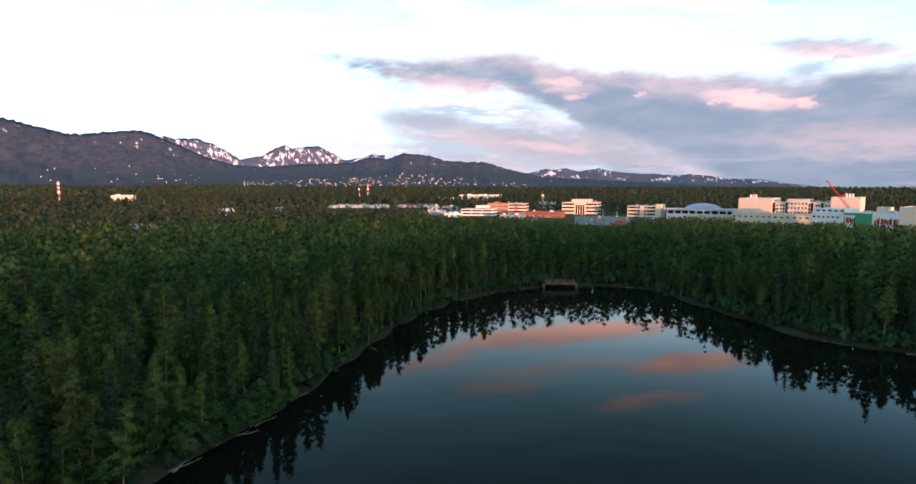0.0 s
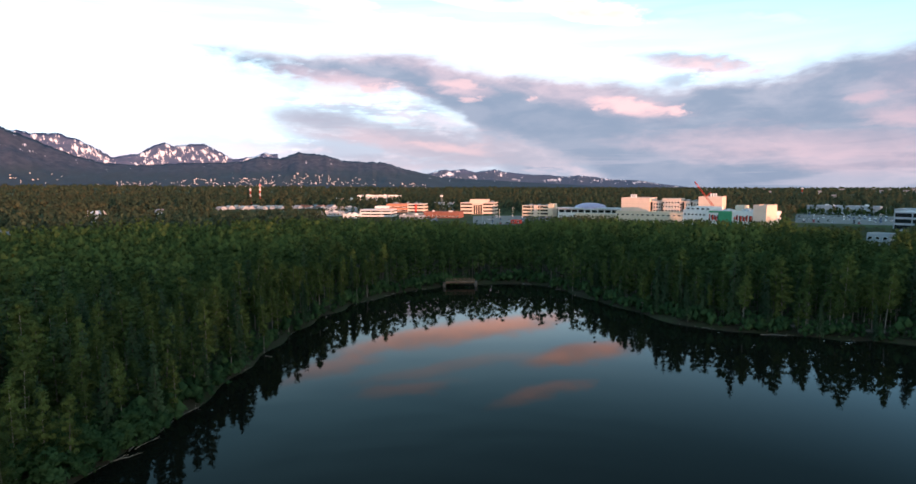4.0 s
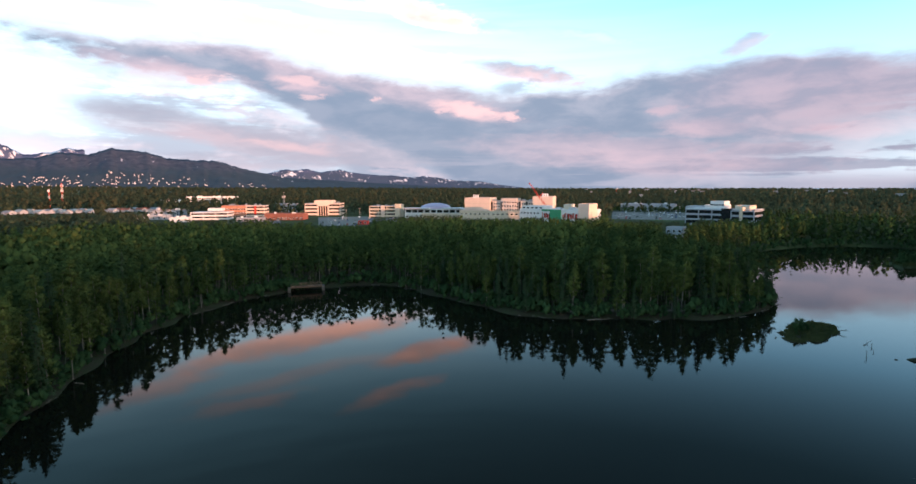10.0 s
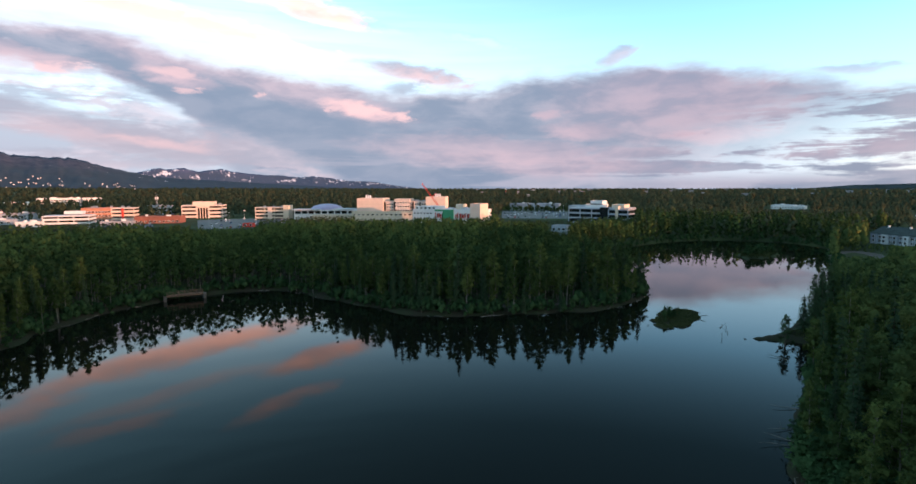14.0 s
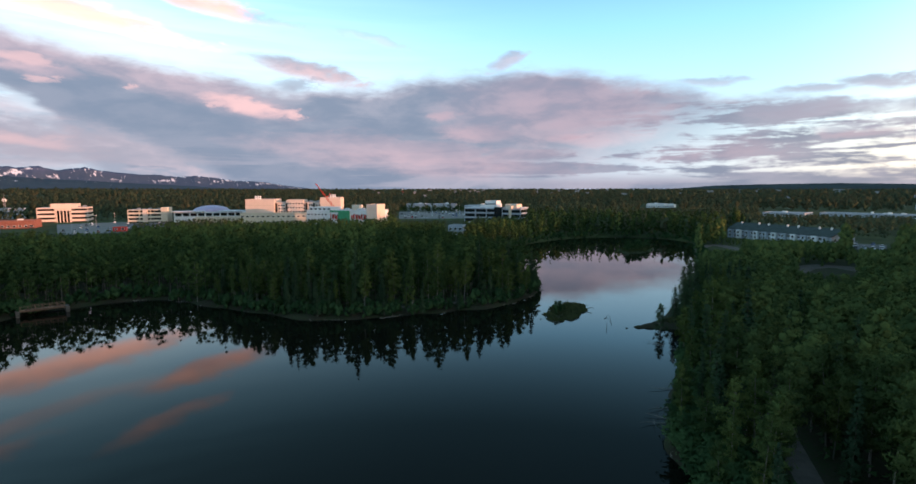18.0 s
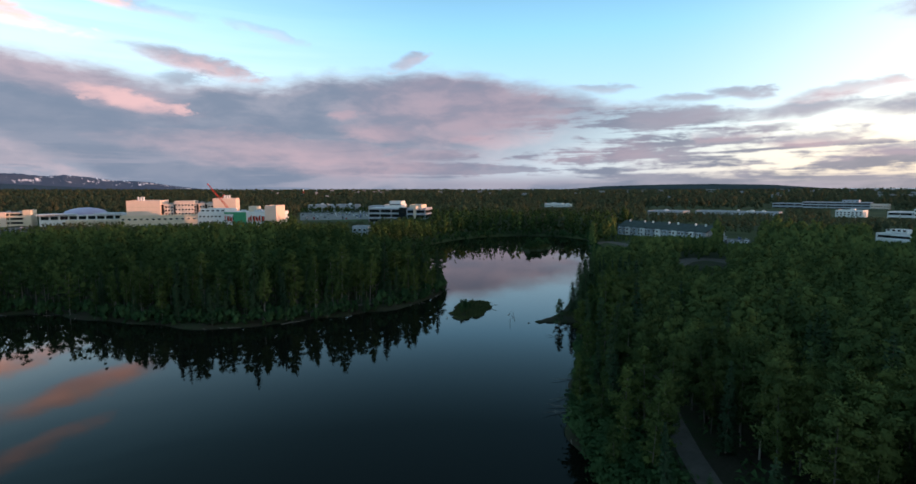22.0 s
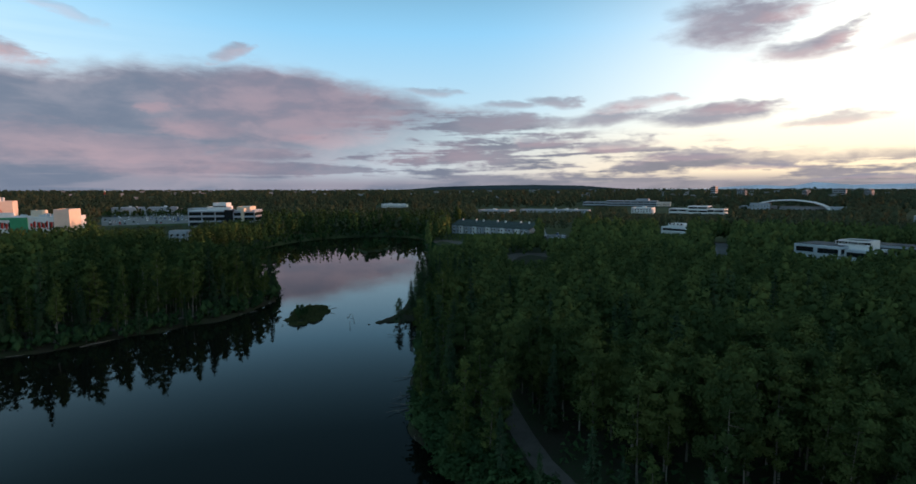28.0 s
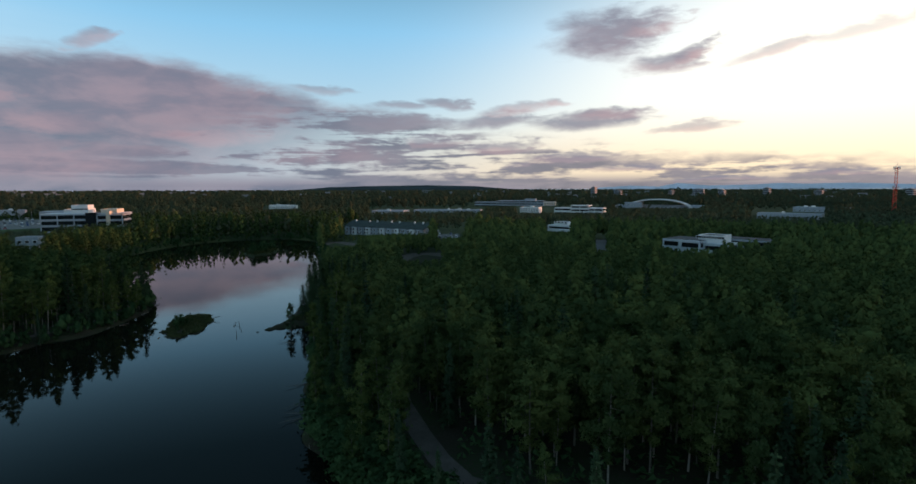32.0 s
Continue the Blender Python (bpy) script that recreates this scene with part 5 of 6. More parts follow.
# White terraced offices in the near woods.
tw, L, z = site("terraced_office", "long white office with dark ribbon windows among trees", "building", (107.9, 236), (113.4, 226), 20, clear=3.0)
banded(tw, 0, L * 0.30, 1.5, 16, -2, 10.9 - z, 3, SHADED_WHITE, 0.50, pier=30)
banded(tw, L * 0.33, L * 0.66, 0, 16, -2, 10.9 - z, 3, SHADED_WHITE, 0.50, pier=30)
banded(tw, L * 0.66, L, 3, 16, -2, 9.9 - z, 3, SHADED_WHITE, 0.50, pier=30)
solid(tw, L * 0.52, L * 0.90, 6, 15, 7, 13.0 - z, WHITE, 1, 9, (2.6, 0.8), name="penthouse_wall", roof=TAR, first=9.8)
block("roof", tw, TAR, (0.4, L * 0.66 - 0.4, 1.9, 15.6, 10.905 - z, 11.05 - z))
tb, L, z = site("office_wing", "white rear wing of the terraced office", "building", (113.2, 262), (117.6, 254), 12, clear=3.0)
banded(tb, 0, L, 0, 12, -2, 9.6 - z, 3, PALE, 0.5, pier=30)
block("roof", tb, TAR, (0.4, L - 0.4, 0.4, 11.6, 9.605 - z, 9.75 - z))
low_building("long_hall", "long pale low building in the western woods", (116.2, 580), (121.2, 572), 16, 5.6, PALE, GREY, 1, 16)
low_building("long_hall", "low pale building in the western woods", (119.0, 760), (123.4, 750), 16, 6.0, PALE, WHITEROOF, 1, 12)

# City towers on the western skyline.
for az, wide, h, lab in ((101.2, 0.40, 32, "tall pale tower"), (103.6, 0.7, 23, "broad dark office block"), (108.6, 0.35, 21, "low dark tower"), (111.1, 0.95, 25, "broad dark office tower"), (113.1, 0.5, 23, "dark office tower"), (116.8, 0.45, 28, "slim dark office tower"), (120.8, 0.6, 21, "dark office tower"), (127.0, 0.5, 25, "dark office tower")):
    tk, L, z = site("office_tower", lab + " on the far skyline", "tower", (az - wide / 2, 1700), (az + wide / 2, 1694), 18, "city towers")
    banded(tk, 0, L, 0, 16, -4, h - z, 6, GREY, 0.55, pier=12)
    block("roof_plant", tk, GREY, (L * 0.3, L * 0.6, 4, 14, h - z - 0.2, h - z + 2.0))


# Aerial masts.
def aerial(name, label, az, d, h, width, bays, platforms, a_mat, b_mat):
    p = polar(az, d)
    z0 = float(land_height(np.array([[p.x, p.y]]))[0])
    top = tagged(new(name), label, "mast")
    top.matrix_world = pose(p.x, p.y, z0 - 0.5)
    lattice((0, 0, 0), (0, 0, h - z0), (width * 1.5, width), bays, a_mat, b_mat, top, "lattice_section", 0.11, 2)
    for f in platforms:
        zz = (h - z0) * f
        v, q = tube([(0, 0, zz - 0.4), (0, 0, zz + 0.4)], [width * 1.2, width * 1.2], 10)
        mesh_object("platform", v, q, a_mat, top)
        for g in range(6):
            c, s = math.cos(g * 1.047) * width * 1.3, math.sin(g * 1.047) * width * 1.3
            block("antenna", top, WHITESTEEL, (c - 0.2, c + 0.2, s - 0.2, s + 0.2, zz - 1.2, zz + 1.4))
    mesh_object("rod", *tube([(0, 0, h - z0), (0, 0, h - z0 + 4)], [0.12, 0.05], 5), STEEL, top)


aerial("radio_mast", "red and white lattice radio mast with platforms", 126.1, 620, 49.0, 1.7, 16, (0.62, 0.985), REDSTEEL, REDSTEEL)
aerial("radio_mast", "pinkish lit radio mast with three platforms", -36.3, 900, 43.0, 1.1, 14, (0.62, 0.78, 0.92), WHITESTEEL, REDSTEEL)
aerial("radio_mast", "slim red and white radio mast", -10.3, 950, 33.0, 0.8, 12, (0.9,), REDSTEEL, WHITESTEEL)
aerial("radio_mast", "red and white lattice radio mast", -9.4, 930, 40.5, 1.2, 14, (0.7, 0.9), REDSTEEL, WHITESTEEL)
aerial("radio_mast", "grey lattice mast above campus roofs", 8.9, 700, 24.0, 1.2, 10, (0.9,), STEEL, STEEL)
aerial("radio_mast", "dim grey mast in the far woods", 43.0, 1500, 30.0, 1.6, 10, (0.9,), STEEL, REDSTEEL)

SLATE = surface("pale_slate_roof", (0.30, 0.33, 0.33), 0.85, vary=0.15)
# Rows of townhouses with pale roofs.
for i in range(11):
    a = -13.4 + 0.62 * i + br.uniform(-0.1, 0.1)
    house("townhouse", "townhouse with a pale grey gabled roof", (a, 790 + 16 * (i % 3)), (a + 0.42, 780 + 16 * (i % 3)), 9, 2.6, 4.6 + 0.4 * (i % 2), PALE, SLATE if i % 4 else GREY, 1, 2, "townhouses")
for i in range(8):
    a = -6.3 + 0.55 * i
    house("townhouse", "townhouse with a rust-red gabled roof", (a, 790 + 18 * (i % 2)), (a + 0.5, 784 + 18 * (i % 2)), 9, 3.0, 5.0, PALE, ROOFRED if i % 3 else GREY, 1, 2, "townhouses")
house("family_house", "white gabled house among trees", (-24.0, 575), (-22.8, 570), 9, 7.5, 11.0, WHITE, WHITEROOF, 2, 3)
house("family_house", "white gabled house among trees", (-18.8, 610), (-18.2, 606), 8, 7.0, 10.0, WHITE, GREY, 2, 2)
house("family_house", "pale roofed house deep in the woods", (-31.5, 330), (-29.6, 325), 9, 8.0, 11.5, PALE, GREY, 2, 3)
low_building("lodge", "pinkish lit low building far in the woods", (-32.6, 1050), (-30.9, 1040), 14, 16.0, CREAM, WHITEROOF, 1, 6)


# ---- lots and clearings ----
def patch(name, label, a0, a1, d0, d1, material, category="parking lot", lift=0.10, clear=True):
    """A paved or bare area, a ring sector with worn edges, laid on the ground."""
    aa, dd = np.meshgrid(np.linspace(a0, a1, 25), np.linspace(d0, d1, 13))
    wob = np.sin(aa * 9 + d0) * 0.012 * (d1 - d0)
    dd = dd + wob
    q = np.stack([dd.ravel() * np.sin(np.radians(aa.ravel())), dd.ravel() * np.cos(np.radians(aa.ravel()))], 1)
    ob = mesh_object(name, np.column_stack([q, land_height(q) + lift]), grid_faces(13, 25)[:, ::-1], material, smooth=True)
    if clear:
        m, mid = polar((a0 + a1) / 2, (d0 + d1) / 2), (d0 + d1) / 2
        CLEARINGS.append((m.x, m.y, mid * radians(a1 - a0) / 2, (d1 - d0) / 2, -(a0 + a1) / 2))
    return tagged(ob, label, category, kind="structure")


patch("parking_lot", "pale worn asphalt parking lot on the campus", 12.2, 17.3, 440, 575, LOT)
patch("parking_lot", "asphalt strip beside the tan office", 16.6, 20.5, 480, 548, ASPHALT)
patch("parking_lot", "large grey parking lot beside the glass office", 42.6, 49.8, 530, 690, LOT)
patch("parking_lot", "small campus parking lot with cars", 3.0, 8.5, 485, 535, ASPHALT)
patch("lawn", "mown green bank by the glass office", 46.5, 50.6, 505, 528, MEADOW, "lawn")
patch("lawn", "mown green verge by the campus lots", 12.0, 17.5, 578, 596, MEADOW, "lawn")
patch("road", "asphalt side road between the trees", 101.6, 102.9, 236, 320, LOT, "road")
patch("parking_lot", "car park behind the flats", 85.2, 87.4, 318, 350, ASPHALT)
patch("shore_clearing", "trodden bare earth under the trees by the footbridge", 4.0, 21.5, 177.5, 185, SOIL, "clearing", 0.05, False)


def car(m, paint, k):
    """A small parked car."""
    top = tagged(new("parked_car"), CAR_LABELS[k] + " car parked in a marked bay", "car", "parked cars")
    v, f = joined([box(-2.2, 2.2, -0.88, 0.88, 0.3, 0.85)])
    v[4:8, 0] *= 0.95
    v[4:8, 1] *= 0.95
    mesh_object("body", v, f, paint, top)
    v, f = box(-1.25, 1.0, -0.78, 0.78, 0.85, 1.45)
    v[4:8] *= (0.7, 0.85, 1)
    mesh_object("cabin", v, f, GLASS, top)
    v, f = box(-0.85, 0.68, -0.64, 0.64, 1.45, 1.5)
    mesh_object("roof", v, f, paint, top)
    for x in (-1.4, 1.4):
        for y in (-0.8, 0.8):
            mesh_object("wheel", *tube([(x, y - 0.1, 0.32), (x, y + 0.1, 0.32)], [0.32, 0.32], 8), TYRE, top)
    top.matrix_world = m
    return top


CAR_LABELS = ("white", "silver", "red", "dark blue", "black")
models = [car(pose(0, 0, 0), p, k) for k, p in enumerate(CAR_PAINTS)]
cr = np.random.default_rng(77)
placed = 0
for a0, a1, d0, d1, rows, gap, fill in ((12.6, 17.0, 448, 565, 5, 0.42, 0.35), (16.9, 20.2, 488, 540, 3, 0.5, 0.6), (42.9, 49.5, 538, 680, 6, 0.36, 0.45), (3.2, 8.3, 490, 530, 2, 0.42, 0.6), (85.3, 87.3, 322, 345, 3, 0.6, 0.7)):
    for row in np.linspace(d0, d1, rows):
        for a in np.arange(a0, a1, gap):
            if cr.uniform() > fill:
                continue
            k = int(cr.choice(5, p=(0.4, 0.25, 0.1, 0.1, 0.15)))
            q = polar(a, row + cr.uniform(-1, 1))
            m = pose(q.x, q.y, float(land_height(np.array([[q.x, q.y]]))[0]) + 0.11, 0, 0, 90 - a + cr.normal(0, 2))
            if placed < 5:
                models[placed].matrix_world = m
            else:
                copy_thing(models[k], m)
            placed += 1


# Lamp posts of the large lot.
def lamp_post(m):
    top = tagged(new("street_lamp"), "tall grey lamp post in the parking lot", "lamp post", "lot lamps")
    mesh_object("pole", *tube([(0, 0, 0), (0, 0, 9)], [0.12, 0.07], 6), STEEL, top)
    block("lamp_head", top, WHITESTEEL, (-0.9, 0.9, -0.15, 0.15, 8.9, 9.1))
    top.matrix_world = m
    return top


first = None
for a, d in ((43.5, 560), (45.0, 600), (46.6, 640), (48.2, 575), (49.0, 650), (13.2, 480), (15.0, 520), (16.4, 555)):
    q = polar(a, d)
    m = pose(q.x, q.y, float(land_height(np.array([[q.x, q.y]]))[0]), 0, 0, a)
    first = copy_thing(first, m) if first else lamp_post(m)


# ---- planting ----
def variants(kind, count, **kw):
    out = []
    for i in range(count):
        r = np.random.default_rng(100 + i + (50 if kind is conifer else 0))
        out.append(kind(r, **kw))
    return out


birches = [tree_thing("birch_tree", "slender green birch with pale trunk in the lakeside wood", "tree", *parts, BARK, BIRCH) for parts in
           variants(broadleaf, 3, h=12.0, spread=1.75, leaves=1800, size=0.20, bare=0.16) + variants(broadleaf, 2, h=12.0, spread=1.45, leaves=1600, size=0.21, bare=0.38)]
near_birches = [tree_thing("birch_tree", "leafy green birch with pale trunk close to the water", "tree", *parts, BARK, BIRCH) for parts in variants(broadleaf, 4, h=12.0, spread=1.8, leaves=2900, size=0.165, bare=0.16)]
poplars = [tree_thing("poplar_tree", "broad round-crowned poplar in the wood beside the path", "tree", *parts, BARK, POPLAR) for parts in variants(broadleaf, 4, h=12.0, spread=2.3, leaves=4500, size=0.165, bare=0.22, low=0.55, high=0.48)]
spruces = [tree_thing("spruce_tree", "dark green spruce in the lakeside wood", "tree", *parts, DARK_BARK, SPRUCE) for parts in variants(conifer, 3, h=12.5, spread=1.65, leaves=1600, size=0.22)]
bushes = [tree_thing("shore_bush", "low green alder bush at the water's edge", "bush", *parts, DARK_BARK, SHRUB) for parts in variants(broadleaf, 2, h=3.0, spread=1.4, leaves=380, size=0.24, bare=0.04, low=0.5, high=0.5)]

pr = np.random.default_rng(5)
SLIM, BROAD = scatter(pr, 20, 330, -45, 72, 3.35), scatter(pr, 20, 330, 68, 138, 3.7)
bearing = lambda p: np.degrees(np.arctan2(p[:, 0], p[:, 1]))
# the east wood begins behind the path's shore; the slim wood stands on the other shores
east_side = lambda p: (p[:, 1] < 0.30 * p[:, 0] + 4) & (p[:, 0] > 20)
cand = np.concatenate([SLIM[~east_side(SLIM)], BROAD[east_side(BROAD)]])
cand = cand[solid_ground(cand, 0.7)]
sd = shore_distance(cand)
dist = np.hypot(cand[:, 0], cand[:, 1])
broad = east_side(cand)
hgt = (11.9 + pr.normal(0, 1, len(cand)) * np.where(broad, 1.4, 2.1)).clip(7.0, 17.0) * np.where((cand[:, 0] > 84) & ~broad, 1.10, 1.0)
hgt = hgt * np.interp(sd, [0, 3, 10], [0.72, 0.86, 1.0])
hgt = growth(cand, hgt)
cand, sd, dist, hgt, broad = (k[hgt > 2.2] for k in (cand, sd, dist, hgt, broad))
azc = bearing(cand)
rank = dist + np.where(sd < 12, -45, 0) + np.where((azc < -40) | (azc > 128), 60, 0)
order = np.argsort(rank)
is_spruce = pr.uniform(size=len(cand)) < np.where(broad, np.where(sd < 14, 0.45, 0.10), 0.30)
used, seated = {"spruce": 0, "birch": 0, "poplar": 0}, set()
single = np.zeros(len(cand), bool)
zc = land_height(cand)
for i in order:
    k = "spruce" if is_spruce[i] else "poplar" if broad[i] and sd[i] > 8 else "birch"
    if used[k] >= {"spruce": 190, "birch": 300, "poplar": 110}[k] or hgt[i] < 5:
        continue
    if k == "spruce":
        src = spruces[int(pr.integers(0, 3))]
    elif k == "poplar":
        src = poplars[int(pr.integers(0, 4))]
    elif dist[i] < 75:
        src = near_birches[int(pr.integers(0, 4))]
    else:
        src = birches[int(pr.integers(0, 3) if sd[i] > 12 else pr.integers(1, 5))]
    s = hgt[i] / 12.0
    wide = s * pr.uniform(0.8, 1.25)
    m = pose(cand[i, 0], cand[i, 1], zc[i] - 0.15, pr.normal(0, 1.5), pr.normal(0, 1.5), pr.uniform(0, 360))
    if src not in seated:
        seated.add(src)
        ob = src
        ob.matrix_basis = m
    else:
        ob = copy_thing(src, m)
    ob.scale = (wide, wide, s)
    used[k] += 1
    single[i] = True
rest, rest_h, rest_broad = cand[~single], hgt[~single], broad[~single]
rest_d = np.hypot(rest[:, 0], rest[:, 1])
near = ((rest_d < 150) | ((rest_d < 300) & (shore_distance(rest) < 42))) & ~rest_broad
stand_of_trees("lakeside_wood", "dense mixed birch and spruce wood round the lake", rest[near], rest_h[near], WOODS, 230, 0.34, pr, 0.3, 0.155)
bare_trunks("lakeside_trunks", "pale slender trunks inside the lakeside wood", rest[near], rest_h[near], pr, BARK)
beyond = ~near & ~rest_broad
stand_of_trees("outer_wood", "mixed green wood beyond the lake", rest[beyond], rest_h[beyond], WOODS, 48, 0.50, pr, 0.3, 0.145, clumps=6, coarse=True)
east_near = rest_broad & (rest_d < 190)
stand_of_trees("east_wood", "round-crowned poplar wood east of the lake", rest[east_near], rest_h[east_near], POPLAR, 360, 0.31, pr, 0.10, 0.18, clumps=11)
east_far = rest_broad & (rest_d >= 190)
stand_of_trees("east_wood", "round-crowned poplar wood towards the offices", rest[east_far], rest_h[east_far], POPLAR, 60, 0.5, pr, 0.12, 0.19, coarse=True)

arm = scatter(pr, 326, 440, 53, 77, 4.8)
arm = arm[solid_ground(arm, 1.0)]
stand_of_trees("far_shore_wood", "tall mixed wood along the far end of the lake", arm, growth(arm, pr.normal(13.0, 1.6, len(arm)).clip(9, 16)).clip(1, 20), WOODS, 80, 0.5, pr, 0.5, coarse=True)
hedge = scatter(pr, 694, 716, 41.5, 50.5, 5.0)
stand_of_trees("lot_trees", "row of small trees behind the parking lot", hedge, pr.uniform(4, 7.5, len(hedge)), WOODS, 40, 1.4, pr, 0.2, 0.35)

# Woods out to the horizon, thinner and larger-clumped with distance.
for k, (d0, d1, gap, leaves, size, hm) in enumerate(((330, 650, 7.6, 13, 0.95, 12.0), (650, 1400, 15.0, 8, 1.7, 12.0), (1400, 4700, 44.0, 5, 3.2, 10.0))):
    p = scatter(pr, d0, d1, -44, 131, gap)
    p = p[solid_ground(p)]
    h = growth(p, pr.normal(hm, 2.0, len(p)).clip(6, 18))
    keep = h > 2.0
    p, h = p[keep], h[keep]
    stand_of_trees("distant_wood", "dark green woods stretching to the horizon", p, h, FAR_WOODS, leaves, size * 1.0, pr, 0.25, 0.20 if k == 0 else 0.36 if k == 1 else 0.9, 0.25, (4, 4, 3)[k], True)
# Trees for the added out-of-view hill that blocks the low sun.
hill = scatter(pr, 500, 1300, 100, 180, 16.0)
hill = hill[np.degrees(np.arctan2(hill[:, 0], hill[:, 1])) > 133]
stand_of_trees("hillside_wood", "trees on the unseen hill added north-west to shade the lake", hill, pr.normal(14, 2, len(hill)).clip(8, 18), FAR_WOODS, 8, 3.0, pr, 0.25, 0.5, 0.5, 3, True)

# Bushes along the water: the nearest as things, the rest as scrub.
spots = []
for i in range(len(LAKE)):
    a, b2 = LAKE[i], LAKE[(i + 1) % len(LAKE)]
    nrm = np.array([-(b2 - a)[1], (b2 - a)[0]]) / (np.linalg.norm(b2 - a) + 1e-9)
    for _ in range(8 if np.hypot(*a) < 75 and a[0] > 0 else 4):
        spots.append(a + (b2 - a) * pr.uniform() + nrm * pr.uniform(0.0, 6.5 if np.hypot(*a) < 75 else 3.4))
spots = np.array(spots)
spots = spots[(shore_distance(spots) > 0.1) & off_path(spots) & (spots[:, 1] > -8)]
spots = spots[np.argsort(np.hypot(spots[:, 0], spots[:, 1]))]
for k, q in enumerate(spots[:290]):
    s = pr.uniform(0.45, 1.25)
    m = pose(q[0], q[1], float(land_height(q[None])[0]) - 0.1, 0, 0, pr.uniform(0, 360))
    ob = bushes[k] if k < 2 else copy_thing(bushes[k % 2], m)
    ob.matrix_basis = m
    ob.scale = (s * 1.25, s * 1.25, s)
stand_of_trees("shore_scrub", "dense low scrub along the waterline", spots[290:], pr.uniform(1.4, 4.2, len(spots) - 290), SHRUB, 50, 0.7, pr, 0.15, 0.42, clumps=4, coarse=True)


# ---- paths, lots, shore details ----
def strip(name, label, line, width, material, lift=0.06, category="path"):
    """A flat way along a rounded line, laid on the ground."""
    pts = []
    for i in range(len(line) - 1):
        for t in np.linspace(0, 1, 6)[: -1 if i < len(line) - 2 else None]:
            pts.append(np.array(line[i]) * (1 - t) + np.array(line[i + 1]) * t)
    pts = np.array(pts, float)
    d = np.gradient(pts, axis=0)
    nrm = np.stack([-d[:, 1], d[:, 0]], 1) / np.linalg.norm(d, axis=1, keepdims=True)
    rows = [pts + nrm * width * (j / 4 - 0.5) for j in range(5)]
    v = [np.column_stack([q, land_height(q) + lift + 0.05 * (1 - (j / 2 - 1) ** 2)]) for j, q in enumerate(rows)]
    ob = mesh_object(name, np.concatenate(v), grid_faces(5, len(pts))[:, ::-1], material, smooth=True)
    return tagged(ob, label, category, kind="structure")


strip("path", "gravel walking path through the lakeside wood", [(46, -24), (50, -6), (54, 2), (58.5, 5), (64.5, 7.8), (73.8, 11.5), (80, 13.4), (90, 18)], 2.7, DIRT)
strip("path", "trodden earth path along the west shore", [(-75, 60), (-56, 66), (-46, 73)], 3.2, DIRT)
def bend(*pts):
    return [tuple(polar(a, d).xy) for a, d in pts]


strip("gravel_road", "gravel track curving near the lake arm", bend((72.9, 300), (73.6, 310), (74.6, 314), (75.6, 306), (77.0, 286)), 7.0, DIRT, 0.1, "track")
strip("gravel_road", "gravel track bending below the flats", bend((80.6, 222), (81.6, 238), (83.0, 247), (84.6, 246), (86.2, 238)), 8.5, DIRT, 0.1, "track")
strip("path", "earth path along the wooded point", [(84, 107), (97, 101), (110, 94), (124, 90.5), (137, 92), (148, 98)], 1.8, DIRT)


def log(r, x, y, z, length, rad, turn, tilt=0.0, label="bleached driftwood log at the waterline"):
    """A fallen trunk with broken limbs."""
    top = tagged(new("driftwood_log"), label, "log", "driftwood")
    kinks = [(length * t, r.normal(0, 0.05) * length, 0.06 * math.sin(3 * t) * length * 0.2) for t in np.linspace(-0.5, 0.5, 5)]
    mesh_object("stem", *tube(kinks, [rad, rad * 0.95, rad * 0.8, rad * 0.6, rad * 0.25], 6), DEADWOOD, top, smooth=True)
    for _ in range(3):
        t = r.uniform(-0.2, 0.4)
        mesh_object("broken_limb", *tube([(length * t, 0, 0), (length * (t + 0.08), r.normal(0, 0.12) * length, abs(r.normal(0, 0.10)) * length)], [rad * 0.4, rad * 0.1], 4), DEADWOOD, top)
    top.matrix_world = pose(x, y, z, 0, tilt, turn)
    return top


lr = np.random.default_rng(61)
logs = 0
for i in range(0, len(LAKE)):
    a, b2 = LAKE[i], LAKE[(i + 1) % len(LAKE)]
    d = np.hypot(*a)
    if d > 185 or a[1] < 10 or lr.uniform() > 0.3:
        continue
    nrm = np.array([-(b2 - a)[1], (b2 - a)[0]]) / (np.linalg.norm(b2 - a) + 1e-9)
    q = a + (b2 - a) * lr.uniform() - nrm * lr.uniform(-0.5, 0.9)
    turn = math.degrees(math.atan2(*(b2 - a)[::-1])) + lr.normal(0, 22)
    log(lr, q[0], q[1], 0.12, lr.uniform(1.5, 4.5), lr.uniform(0.035, 0.085), turn)
    logs += 1
for x, y, l, t in ((122, 58.5, 4.5, 20), (108, 41, 4, 100), (84, 30, 5, 130), (76, 27.5, 5, 150), (73, 26.5, 4.5, 110), (71, 26, 5.5, 135), (-26.5, 71.5, 3.5, 50), (-27.5, 68, 3, 20)):
    log(lr, x, y, 0.15, l, 0.06, t, -4, "dead grey branch reaching into the water")


